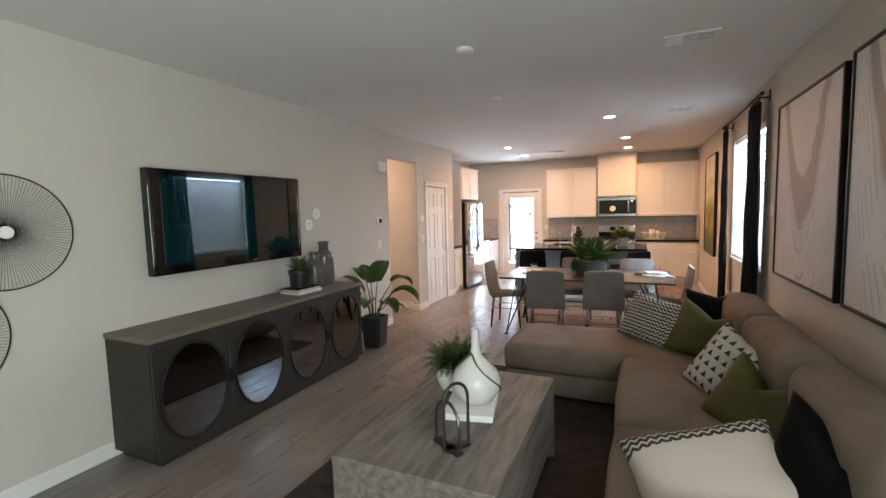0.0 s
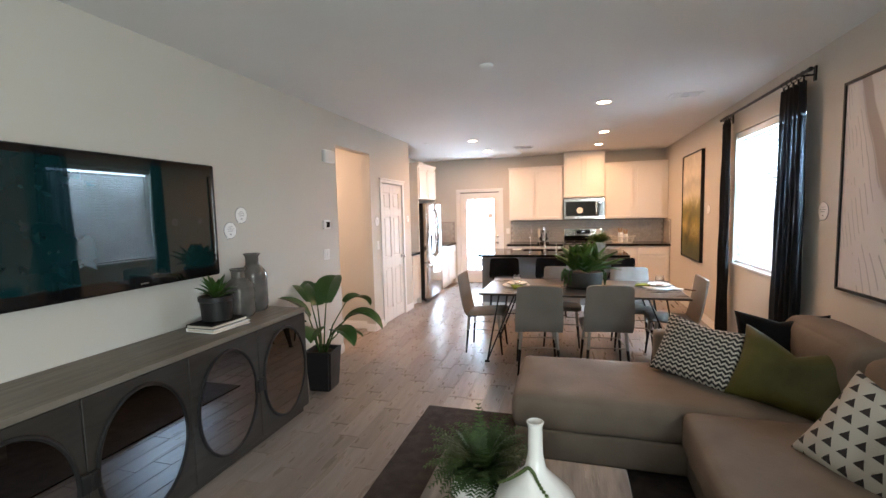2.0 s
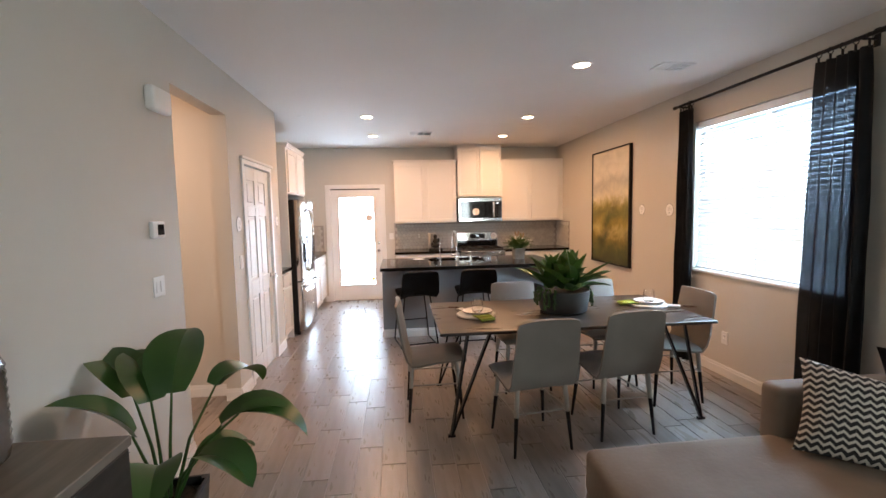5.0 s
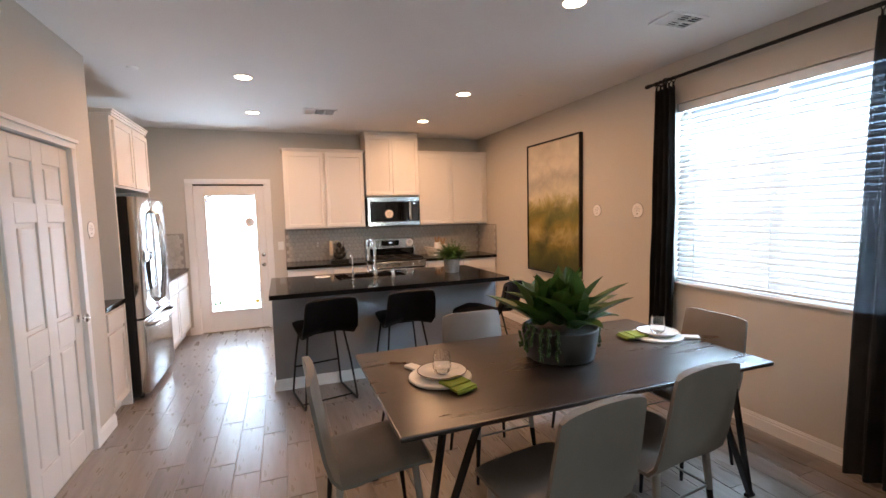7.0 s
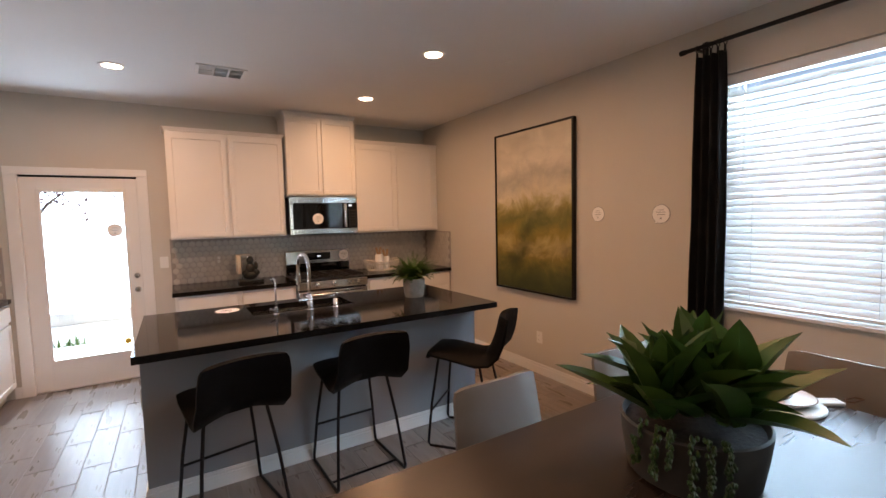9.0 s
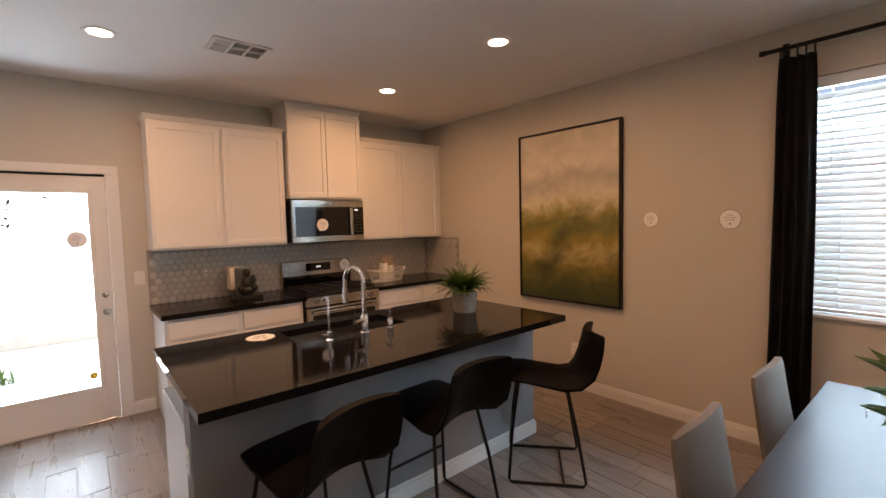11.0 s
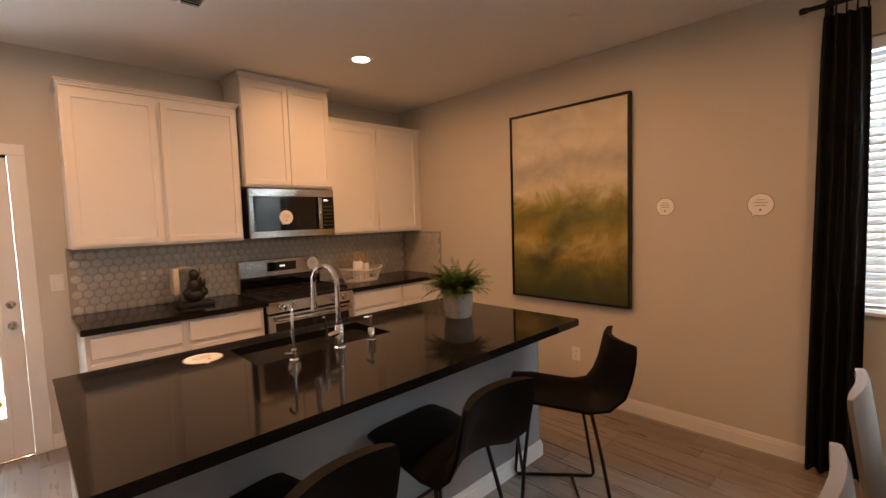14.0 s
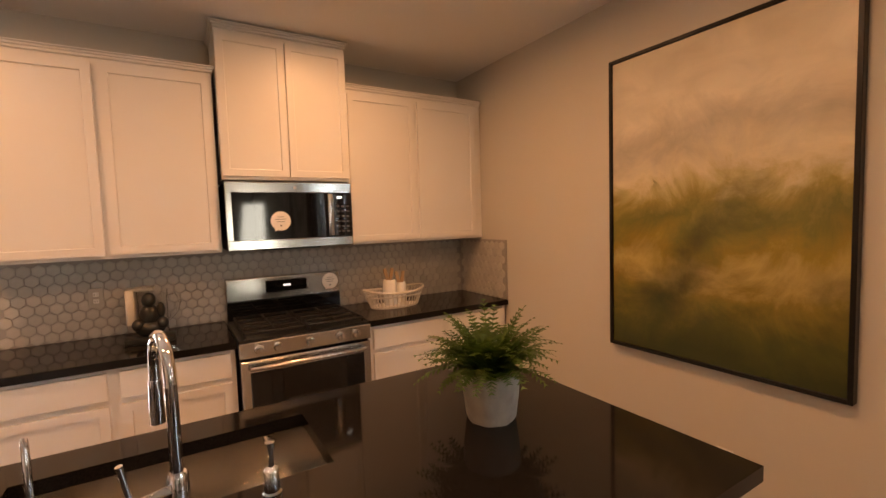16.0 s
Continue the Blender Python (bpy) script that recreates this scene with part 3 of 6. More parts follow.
dg = BM()
for k in range(4):
    box(dg, 0.362 + k * 0.012, 0.370 + k * 0.012, 0.5685, 0.5702, 1.122, 1.134)
part("digits", dg, M_DIGIT, bg)
for gx in (0.03, 0.385):
    g = BM()
    for x in (0.0, 0.17, 0.335):
        box(g, gx + x, gx + x + 0.012, 0.03, 0.55, 0.935, 0.95, 0.003, 1)
    for y in (0.03, 0.15, 0.28, 0.41, 0.54):
        box(g, gx, gx + 0.347, y, y + 0.012, 0.935, 0.95, 0.003, 1)
    for x in (0.005, 0.335):
        for y in (0.035, 0.54):
            box(g, gx + x, gx + x + 0.01, y, y + 0.01, 0.917, 0.937)
    part("grate", g, M_IRON, rg)
    for y in (0.15, 0.42):
        part("burner", lathe(BM(), [(0.045, 0.918), (0.045, 0.925), (0.032, 0.93), (0.0, 0.932)], 20, gx + 0.174, y), M_IRON, rg)

# microwave
M_KEY = mat("dim_key_print", (0.05, 0.05, 0.05), 0.5)
mw = thing("microwave", pose(-0.62, 10.39, 1.40), "stainless over-range microwave with black glass door", "microwave")
part("body", box(BM(), 0.003, 0.765, 0.02, 0.405, 0.0, 0.405), M_BLACKM, mw)
part("top_band", box(BM(), 0.0, 0.768, 0, 0.03, 0.342, 0.408, 0.004, 1), M_STEEL, mw)
part("bottom_band", box(BM(), 0.0, 0.768, 0, 0.03, -0.003, 0.056, 0.004, 1), M_STEEL, mw)
part("side_band", box(BM(), 0.0, 0.035, 0.0, 0.03, 0.056, 0.342, 0.002, 1), M_STEEL, mw)
part("door_glass", box(BM(), 0.035, 0.585, 0.004, 0.03, 0.056, 0.342), M_BLACKG, mw, "black glass door")
part("control_panel", box(BM(), 0.64, 0.768, 0.002, 0.03, 0.056, 0.342, 0.003, 1), M_BLACKG, mw)
part("display", box(BM(), 0.668, 0.70, 0.0, 0.003, 0.308, 0.320), M_DIGIT, mw)
kb = BM()
for i in range(3):
    for j in range(6):
        box(kb, 0.662 + i * 0.032, 0.682 + i * 0.032, 0.0, 0.003, 0.085 + j * 0.033, 0.096 + j * 0.033)
tagged(part("keypad", kb, M_KEY, mw), kind="stuff")
part("handle", box(BM(), 0.598, 0.636, -0.028, 0.004, 0.062, 0.336, 0.010, 3), M_STEEL, mw, "", True)
part("vent_grille", box(BM(), 0.20, 0.56, 0.05, 0.30, -0.012, 0.0), M_DARK, mw)
part("badge", lathe(BM(), [(0, -0.001), (0.011, -0.001), (0.011, 0.0)], 16), M_INK, mw).matrix_local = pose(0.40, -0.0005, 0.375, 90, 0, 0)

# fridge, its face towards +x
fr = thing("refrigerator", pose(-2.995, 8.548, 0, 0, 0, 90), "stainless french-door refrigerator with water dispenser", "refrigerator")
part("body", box(BM(), 0.01, 0.92, 0.0, 0.69, 0.03, 1.765, 0.004, 1), M_IRON, fr, "dark grey cabinet")
for k, (x0, x1) in enumerate(((0.008, 0.462), (0.468, 0.922))):
    d = part("door", box(BM(), x0, x1, -0.075, -0.003, 0.715, 1.765, 0.012, 3), M_STEEL, fr, "stainless upper door", True)
    hx = x1 - 0.045 if k == 0 else x0 + 0.045
    part("handle", tube(BM(), [(hx, -0.075, 0.80), (hx, -0.115, 0.83), (hx, -0.135, 1.0), (hx, -0.142, 1.22), (hx, -0.135, 1.45), (hx, -0.115, 1.62), (hx, -0.075, 1.65)], 0.014, 10), M_STEEL, d, "", True)
    if k == 0:
        part("dispenser", box(BM(), 0.10, 0.29, -0.079, -0.06, 0.93, 1.22, 0.006, 2), M_BLACKG, d, "black dispenser recess")
        part("dispenser_panel", box(BM(), 0.09, 0.30, -0.092, -0.07, 1.20, 1.29, 0.006, 2), M_STEEL, d)
d = part("freezer_drawer", box(BM(), 0.008, 0.922, -0.075, -0.003, 0.06, 0.705, 0.012, 3), M_STEEL, fr, "stainless freezer drawer", True)
part("handle", tube(BM(), [(0.08, -0.075, 0.645), (0.10, -0.12, 0.648), (0.25, -0.135, 0.65), (0.68, -0.135, 0.65), (0.83, -0.12, 0.648), (0.85, -0.075, 0.645)], 0.014, 10), M_STEEL, d, "", True)
for x in (0.1, 0.82):
    part("foot", rod(BM(), (x, 0.02, 0), (x, 0.02, 0.05), 0.02), M_BLACKM, fr)

# counter things
M_BASKET = mat("white_wicker", (0.74, 0.70, 0.63), 0.6, var=0.08, scale=40, bump=0.3)
M_WOOD = mat("light_wood", (0.46, 0.30, 0.17), 0.5, var=0.12, scale=8, stretch=(1, 1, 0.2))
M_BRONZE = mat("dark_bronze", (0.035, 0.035, 0.03), 0.35, 0.4, var=0.2, scale=12, bump=0.2)
bk = thing("basket", pose(0.49, 10.51, 0.913), "oval white woven openwork basket on the counter", "basket")
part("rim", tube(BM(), [(0.235 * math.cos(a), 0.14 * math.sin(a), 0.125 + 0.012 * math.cos(2 * a)) for a in [k * math.tau / 40 for k in range(40)]], 0.009, 8, True), M_BASKET, bk, "", True)
part("hoop", tube(BM(), [(0.215 * math.cos(a), 0.125 * math.sin(a), 0.085) for a in [k * math.tau / 40 for k in range(40)]], 0.006, 8, True), M_BASKET, bk, "", True)
part("bottom", lathe(BM(), [(0, 0.0), (0.18, 0.0), (0.185, 0.012), (0, 0.012)], 40, sy=0.58), M_BASKET, bk)
for k in range(40):
    a = k * math.tau / 40
    part("stake", tube(BM(), [(0.183 * math.cos(a), 0.106 * math.sin(a), 0.005), (0.215 * math.cos(a), 0.125 * math.sin(a), 0.085), (0.233 * math.cos(a), 0.139 * math.sin(a), 0.125)], 0.004, 5), M_BASKET, bk)
for x, y, r, h, lab in ((-0.035, 0.0, 0.05, 0.19, "white ceramic crock with wooden utensils"), (0.065, 0.02, 0.04, 0.16, "small white ceramic canister")):
    c = thing("crock", pose(0.49 + x, 10.51 + y, 0.926), lab, "crock", "ceramic crocks in the basket")
    part("jar", lathe(BM(), [(r * 0.9, 0), (r, 0.02), (r, h * 0.85), (r * 0.85, h), (r * 0.75, h), (r * 0.8, h * 0.8), (0, h * 0.78)], 24), M_SIGN, c, "", True)
    for dx, t in ((0.01, 12), (-0.02, -15)):
        u = box(BM(), -0.014, 0.014, -0.004, 0.004, -0.09, 0.07, 0.004, 2)
        bmesh.ops.transform(u, matrix=pose(dx, 0, h + 0.015, 0, t, 0), verts=u.verts)
        part("utensil", u, M_WOOD, c, "wooden utensil")
M_CLOTH = mat("cream_cloth", (0.70, 0.64, 0.54), 0.85, var=0.06, scale=20, bump=0.2, bscale=300)
st = thing("figurine", pose(-1.03, 10.49, 0.913), "dark bronze seated figurine on a square base", "statue")
fb = box(BM(), -0.12, 0.12, -0.075, 0.075, 0, 0.03, 0.005, 2)
for c, r in (((0, 0, 0.075), (0.075, 0.06, 0.05)), ((0.0, 0.0, 0.145), (0.05, 0.045, 0.065)), ((0.0, -0.01, 0.235), (0.035, 0.035, 0.042)), ((-0.055, -0.02, 0.10), (0.03, 0.04, 0.035)), ((0.06, -0.02, 0.10), (0.03, 0.04, 0.035)), ((0.055, -0.01, 0.17), (0.022, 0.025, 0.045))):
    bmesh.ops.create_icosphere(fb, subdivisions=3, radius=1, matrix=Matrix.Translation(c) @ Matrix.Diagonal((*r, 1)))
st2 = part("figure", fb, M_BRONZE, st, "", True)
cj = thing("glass_pitcher", pose(-1.02, 10.66, 0.913), "clear glass pitcher with a loop handle", "pitcher")
part("jug", lathe(BM(), [(0.07, 0), (0.075, 0.01), (0.075, 0.20), (0.08, 0.27), (0.077, 0.27), (0.072, 0.2), (0.07, 0.012), (0, 0.012)], 28), M_CLEAR, cj, "", True)
part("handle", tube(BM(), [(0.075, 0, 0.22), (0.12, 0, 0.235), (0.14, 0, 0.19), (0.12, 0, 0.12), (0.075, 0, 0.08)], 0.007, 8), M_CLEAR, cj, "", True)
tw = thing("tea_towel", pose(-1.085, 10.66, 0.913), "folded cream cloth towel draped over the pitcher", "towel")
part("cloth", box(box(BM(), -0.055, 0.075, -0.06, 0.06, 0.272, 0.288, 0.007, 3), -0.062, -0.02, -0.085, 0.03, 0.08, 0.287, 0.008, 3), M_CLOTH, tw, "", True)

# ---- wall plates, signs ----


def sign(m, r, label="round white card sign with small grey print"):
    """Speech-bubble card, face to local -y."""
    s = thing("wall_sign", m, label, "sign", "white round info signs")
    b = BM()
    vs = []
    n = 36
    for k in range(n):
        a = -math.pi / 2 + k * math.tau / n
        q = r * (1.22 if k == n - 3 else 1.0)
        if k in (n - 2, n - 1, n - 4) :
            q = r * 1.0
        vs.append((q * math.cos(a), q * math.sin(a)))
    def slab(bm, q, y0, y1):
        f = [bm.verts.new((x * q, y0, z * q)) for x, z in vs]
        g = [bm.verts.new((x * q, y1, z * q)) for x, z in vs]
        bm.faces.new(f)
        bm.faces.new(g[::-1])
        for k in range(n):
            bm.faces.new((f[k], g[k], g[(k + 1) % n], f[(k + 1) % n]))
        return bm
    part("backing", slab(BM(), 1.07, -0.0025, -0.0005), M_INK, s, "thin grey border")
    slab(b, 1.0, -0.004, -0.0015)
    part("card", b, M_SIGN, s)
    t = BM()
    for k, w in enumerate((0.45, 0.75, 0.6)):
        z = r * (0.42 - 0.26 * k)
        box(t, -w * r * 0.75, w * r * 0.75, -0.005, -0.0042, z, z + r * 0.06)
    box(t, -r * 0.1, r * 0.1, -0.005, -0.0042, -r * 0.58, -r * 0.40)
    part("print", t, M_INK, s, "grey printed bars")


EAST, WEST = 90 - 180, 90
for y, z, r in ((7.888, 1.55, 0.058), (7.341, 1.542, 0.065), (5.108, 1.54, 0.065)):
    sign(pose(XR - 0.001, y, z, 0, 0, -90), r)
for y, z, r in ((6.764, 1.496, 0.062), (7.954, 1.504, 0.055), (4.051, 1.498, 0.062), (4.179, 1.615, 0.062)):
    sign(pose(XL + 0.001, y, z, 0, 0, 90), r)
sign(pose(-1.40, 8.955, 0.9135, -90, 0, 25), 0.078, "round white info card lying on the black worktop")
sign(pose(-0.315, 10.392, 1.568), 0.058, "round white info card stuck on the microwave door")
sign(pose(0.065, 10.702, 1.125), 0.058, "round white info card stuck on the range backguard")
sign(pose(-2.19, YB + 0.036, 1.50), 0.06, "round white info card stuck on the door glass")
M_YEL = mat("yellow_card", (0.75, 0.52, 0.05), 0.5)
ys = thing("sticker", pose(-2.15, YB + 0.036, 0.385), "small round yellow sticker on the door glass", "sticker")
part("disc", lathe(BM(), [(0, 0), (0.028, 0), (0.028, 0.002), (0, 0.002)], 24), M_YEL, ys).matrix_local = pose(0, 0, 0, 90, 0, 0)


M_GREIGE = mat("greige_plastic", (0.46, 0.435, 0.40), 0.42, var=0.01)


def plate(name, m, w, h, label, cat, toggles=1, outlet=False, cover=None):
    p = thing(name, m, label, cat)
    part("cover", box(BM(), -w / 2, w / 2, -0.007, 0, -h / 2, h / 2, 0.003, 2), cover or M_PLASTIC, p)
    for k in range(toggles):
        x = (k - (toggles - 1) / 2) * 0.046
        if outlet:
            for z in (-0.02, 0.02):
                part("socket", box(BM(), x - 0.014, x + 0.014, -0.009, -0.006, z - 0.013, z + 0.013, 0.002, 1), M_TRIM, p)
                for dx in (-0.006, 0.006):
                    part("slot", box(BM(), x + dx - 0.001, x + dx + 0.001, -0.0095, -0.0088, z - 0.005, z + 0.005), M_DARK, p)
        else:
            part("rocker", box(BM(), x - 0.016, x + 0.016, -0.011, -0.006, -0.033, 0.033, 0.003, 2), M_TRIM, p)


plate("light_switch", pose(XL, 5.436, 1.172, 0, 0, 90), 0.116, 0.116, "white double rocker light switch", "switch", 2)
plate("light_switch", pose(XL, 6.772, 1.166, 0, 0, 90), 0.075, 0.116, "white rocker light switch beside the pantry door", "switch", 1)
plate("light_switch", pose(-1.80, YB, 1.156), 0.075, 0.116, "white rocker light switch beside the back door", "switch", 1)
plate("wall_outlet", pose(XR, 8.579, 0.362, 0, 0, -90), 0.075, 0.116, "white double wall outlet above the skirting", "outlet", 1, True)
plate("wall_outlet", pose(XR, 6.475, 0.357, 0, 0, -90), 0.075, 0.116, "white double wall outlet under the window", "outlet", 1, True)
plate("wall_outlet", pose(-1.895, 8.355, 0.60, 0, 0, -90), 0.075, 0.116, "white wall outlet on the island end", "outlet", 1, True)
plate("wall_outlet", pose(-1.30, 10.786, 1.15), 0.075, 0.116, "greige outlet in the tiled backsplash", "outlet", 1, True, M_GREIGE)
th = thing("thermostat", pose(XL, 5.445, 1.496, 0, 0, 90), "white wall thermostat with a small dark screen", "thermostat")
part("case", box(BM(), -0.062, 0.062, -0.024, 0, -0.048, 0.048, 0.006, 3), M_PLASTIC, th)
part("screen", box(BM(), -0.018, 0.048, -0.026, -0.022, -0.03, 0.03, 0.002, 1), M_BLACKG, th, "dark screen")
ch = thing("door_chime", pose(XL, 5.524, 2.232, 0, 0, 90), "white plastic door chime box on the wall", "door chime")
part("cover", box(BM(), -0.10, 0.10, -0.055, 0, -0.068, 0.068, 0.018, 4), M_PLASTIC, ch, "", True)

# ---- backsplash and floor bases; tiles are laid at the end ----
bsp = struct("backsplash", box(box(box(BM(), -1.742, XR, 10.79, 10.7995, 0.913, 1.39), XR - 0.0095, XR - 0.0005, 10.16, 10.79, 0.913, 1.375), -3.715, -3.0, 10.79, 10.7995, 0.913, 1.375), M_HEXG, "pale grey hexagon tile backsplash with grout", "backsplash")
flr = struct("floor", box(BM(), -5.3, XR, YN, YB, -0.12, -0.003), M_GROUT, "grey-brown wood-look plank tile floor", "floor")

# ---- dining area ----
M_CHAIR = mat("grey_upholstery", (0.185, 0.165, 0.142), 0.72, var=0.06, scale=5, bump=0.12, bscale=500)
M_TABLE = mat("dark_brown_veneer", (0.034, 0.024, 0.019), 0.28, var=0.08, scale=2, stretch=(0.6, 4, 1))
M_LEATHER = mat("black_leather", (0.0045, 0.0043, 0.0045), 0.5, var=0.15, scale=8, bump=0.2, bscale=220, spec=0.08)
M_GREYLEG = mat("grey_leg", (0.33, 0.31, 0.28), 0.5, 0.2)


def shell(bm, prof, w, thick, ear=0.0):
    """A bent upholstered shell: profile of (y, z, width factor, side curl) from front edge to top of back."""
    nx = 12
    def grid(off):
        rows = []
        for i, (y, z, f, curl) in enumerate(prof):
            a = prof[max(0, i - 1)]
            b = prof[min(len(prof) - 1, i + 1)]
            t = Vector((0, b[0] - a[0], b[1] - a[1])).normalized()
            nrm = Vector((0, -t.z, t.y))
            row = []
            for k in range(nx + 1):
                u = -1 + 2 * k / nx
                e = (1 - abs(u) ** 6) if i not in (0, len(prof) - 1) else (1 - abs(u) ** 6) * 0.6
                p = Vector((u * w / 2 * f, y, z)) + nrm * (curl * u * u + off * thick * (0.35 + 0.65 * e))
                if i >= len(prof) - 2:
                    p.z += ear * u * u - (0.014 if not ear else 0.006) * abs(u) ** 8
                row.append(bm.verts.new(p))
            rows.append(row)
        return rows
    a, b = grid(0.5), grid(-0.5)
    n = len(prof)
    for i in range(n - 1):
        for k in range(nx):
            bm.faces.new((a[i][k], a[i][k + 1], a[i + 1][k + 1], a[i + 1][k]))
            bm.faces.new((b[i][k], b[i + 1][k], b[i + 1][k + 1], b[i][k + 1]))
        bm.faces.new((a[i][0], a[i + 1][0], b[i + 1][0], b[i][0]))
        bm.faces.new((a[i][nx], b[i][nx], b[i + 1][nx], a[i + 1][nx]))
    for i in (0, n - 1):
        for k in range(nx):
            bm.faces.new((a[i][k], b[i][k], b[i][k + 1], a[i][k + 1]))
    return bm


def dining_chair(m):
    c = thing("dining_chair", m, "grey upholstered dining chair with black tapered legs", "chair", "chairs round the dining table")
    part("seat", shell(BM(), [(0.23, 0.445, 0.92, 0.0), (0.215, 0.46, 0.97, 0), (0.15, 0.462, 1.0, 0), (0.0, 0.455, 1.0, 0.006), (-0.12, 0.452, 1.0, 0.01), (-0.175, 0.455, 1.0, 0.012)], 0.45, 0.045), M_CHAIR, c, "", True)
    part("backrest", shell(BM(), [(-0.165, 0.438, 1.0, 0.012), (-0.195, 0.475, 1.0, 0.014), (-0.212, 0.55, 1.0, 0.02), (-0.228, 0.66, 0.98, 0.024), (-0.245, 0.77, 0.95, 0.024), (-0.260, 0.865, 0.93, 0.022), (-0.264, 0.893, 0.90, 0.02)], 0.45, 0.042), M_CHAIR, c, "", True)
    for sx in (-1, 1):
        for sy in (-1, 1):
            top = Vector((sx * 0.165, sy * 0.165 - 0.005, 0.44))
            foot = Vector((sx * 0.20, sy * 0.205, 0.0))
            mid = top.lerp(foot, 0.42)
            lg = part("leg", rod(BM(), mid, foot, 0.0145, 0.009, 12), M_BLACKM, c, "black tapered leg", True)
            part("leg_sleeve", rod(BM(), top, mid, 0.018, 0.0155, 12), M_GREYLEG, lg, "grey upper leg", True)
    for sy in (-1, 1):
        part("stretcher", rod(BM(), (-0.178, sy * 0.18, 0.27), (0.178, sy * 0.18, 0.27), 0.006, seg=8), M_GREYLEG, c)
    part("stretcher", rod(BM(), (0.178, -0.18, 0.27), (0.178, 0.18, 0.27), 0.006, seg=8), M_GREYLEG, c)
    part("stretcher", rod(BM(), (-0.178, -0.18, 0.27), (-0.178, 0.18, 0.27), 0.006, seg=8), M_GREYLEG, c)
    return c


c0 = dining_chair(pose(-0.815, 5.63, 0, 0, 0, 8))
for x, y, a in ((-0.175, 5.745, 6), (-1.43, 6.18, -90), (0.50, 6.165, 90), (-0.60, 6.58, 181), (0.18, 6.57, 180)):
    copy_thing(c0, pose(x, y, 0, 0, 0, a))

tb = thing("dining_table", pose(-0.417, 6.186, 0), "long dark brown dining table with black hairpin legs", "table")
part("tabletop", box(BM(), -1.0, 1.0, -0.518, 0.518, 0.728, 0.75, 0.006, 2), M_TABLE, tb)
for sx in (-1, 1):
    for sy in (-1, 1):
        b = BM()
        foot = Vector((sx * 0.93, sy * 0.46, 0.012))
        for inx in (0.80, 0.64):
            top = Vector((sx * inx, sy * 0.43, 0.726))
            d = (top - foot)
            mm = Matrix.Translation((foot + top) / 2) @ d.to_track_quat('Z', 'Y').to_matrix().to_4x4() @ Matrix.Diagonal((0.034, 0.014, d.length, 1))
            bmesh.ops.create_cube(b, size=1, matrix=mm)
        box(b, foot.x - 0.026, foot.x + 0.026, foot.y - 0.012, foot.y + 0.012, 0, 0.016)
        box(b, sx * 0.60, sx * 0.84, sy * 0.43 - 0.02, sy * 0.43 + 0.02, 0.722, 0.7275)
        part("leg", b, M_BLACKM, tb)


def bar_stool(m):
    s = thing("bar_stool", m, "black leather bucket bar stool on black metal sled legs", "stool", "bar stools at the island")
    part("seat", shell(BM(), [(0.235, 0.598, 0.84, 0.0), (0.225, 0.625, 0.94, 0.0), (0.13, 0.636, 1.0, 0.018), (0.0, 0.624, 1.0, 0.03), (-0.10, 0.618, 1.0, 0.045), (-0.165, 0.635, 1.02, 0.06), (-0.20, 0.685, 1.08, 0.075), (-0.225, 0.75, 1.04, 0.075), (-0.246, 0.825, 1.03, 0.07), (-0.258, 0.878, 0.98, 0.065), (-0.262, 0.897, 0.92, 0.062)], 0.42, 0.042, 0.016), M_LEATHER, s, "", True)
    part("seat_frame", box(BM(), -0.16, 0.16, -0.13, 0.16, 0.592, 0.606), M_BLACKM, s)
    for sx in (-1, 1):
        part("leg", tube(BM(), [(sx * 0.15, 0.16, 0.60), (sx * 0.19, 0.20, 0.30), (sx * 0.215, 0.222, 0.03), (sx * 0.216, 0.21, 0.009), (sx * 0.216, 0, 0.009), (sx * 0.216, -0.21, 0.009), (sx * 0.215, -0.222, 0.03), (sx * 0.185, -0.17, 0.35), (sx * 0.15, -0.12, 0.60)], 0.009, 8), M_BLACKM, s, "black sled leg", True)
    part("footrest", rod(BM(), (-0.195, 0.205, 0.24), (0.195, 0.205, 0.24), 0.008, seg=8), M_BLACKM, s)
    part("rear_bar", rod(BM(), (-0.214, -0.1, 0.009), (0.214, -0.1, 0.009), 0.007, seg=8), M_BLACKM, s)
    return s


s0 = bar_stool(pose(-1.50, 8.01, 0, 0, 0, 11))
copy_thing(s0, pose(-0.78, 8.05, 0, 0, 0, 2))
copy_thing(s0, pose(0.01, 7.97, 0, 0, 0, 40))

# ---- plants ----
M_LEAF = mat("agave_leaf", (0.055, 0.115, 0.022), 0.36, var=0.2, scale=9, col2=(0.022, 0.06, 0.012), rand=0.25, trans=0.12)
M_PADDLE = mat("paddle_leaf", (0.04, 0.10, 0.02), 0.30, var=0.2, scale=5, col2=(0.03, 0.075, 0.015), rand=0.2, trans=0.15)
M_FERN = mat("fern_leaf", (0.060, 0.125, 0.016), 0.5, var=0.2, scale=30, rand=0.3, trans=0.2)
M_FERND = mat("dark_fern_leaf", (0.05, 0.095, 0.025), 0.5, var=0.2, scale=30, rand=0.3, trans=0.2)
M_SOIL = mat("potting_soil", (0.03, 0.022, 0.016), 0.9, var=0.3, scale=60, bump=0.6)
M_POTD = mat("dark_grey_pot", (0.06, 0.057, 0.052), 0.55, var=0.1, scale=10, bump=0.1)
M_POTB = mat("black_pot", (0.016, 0.015, 0.015), 0.45, var=0.1)


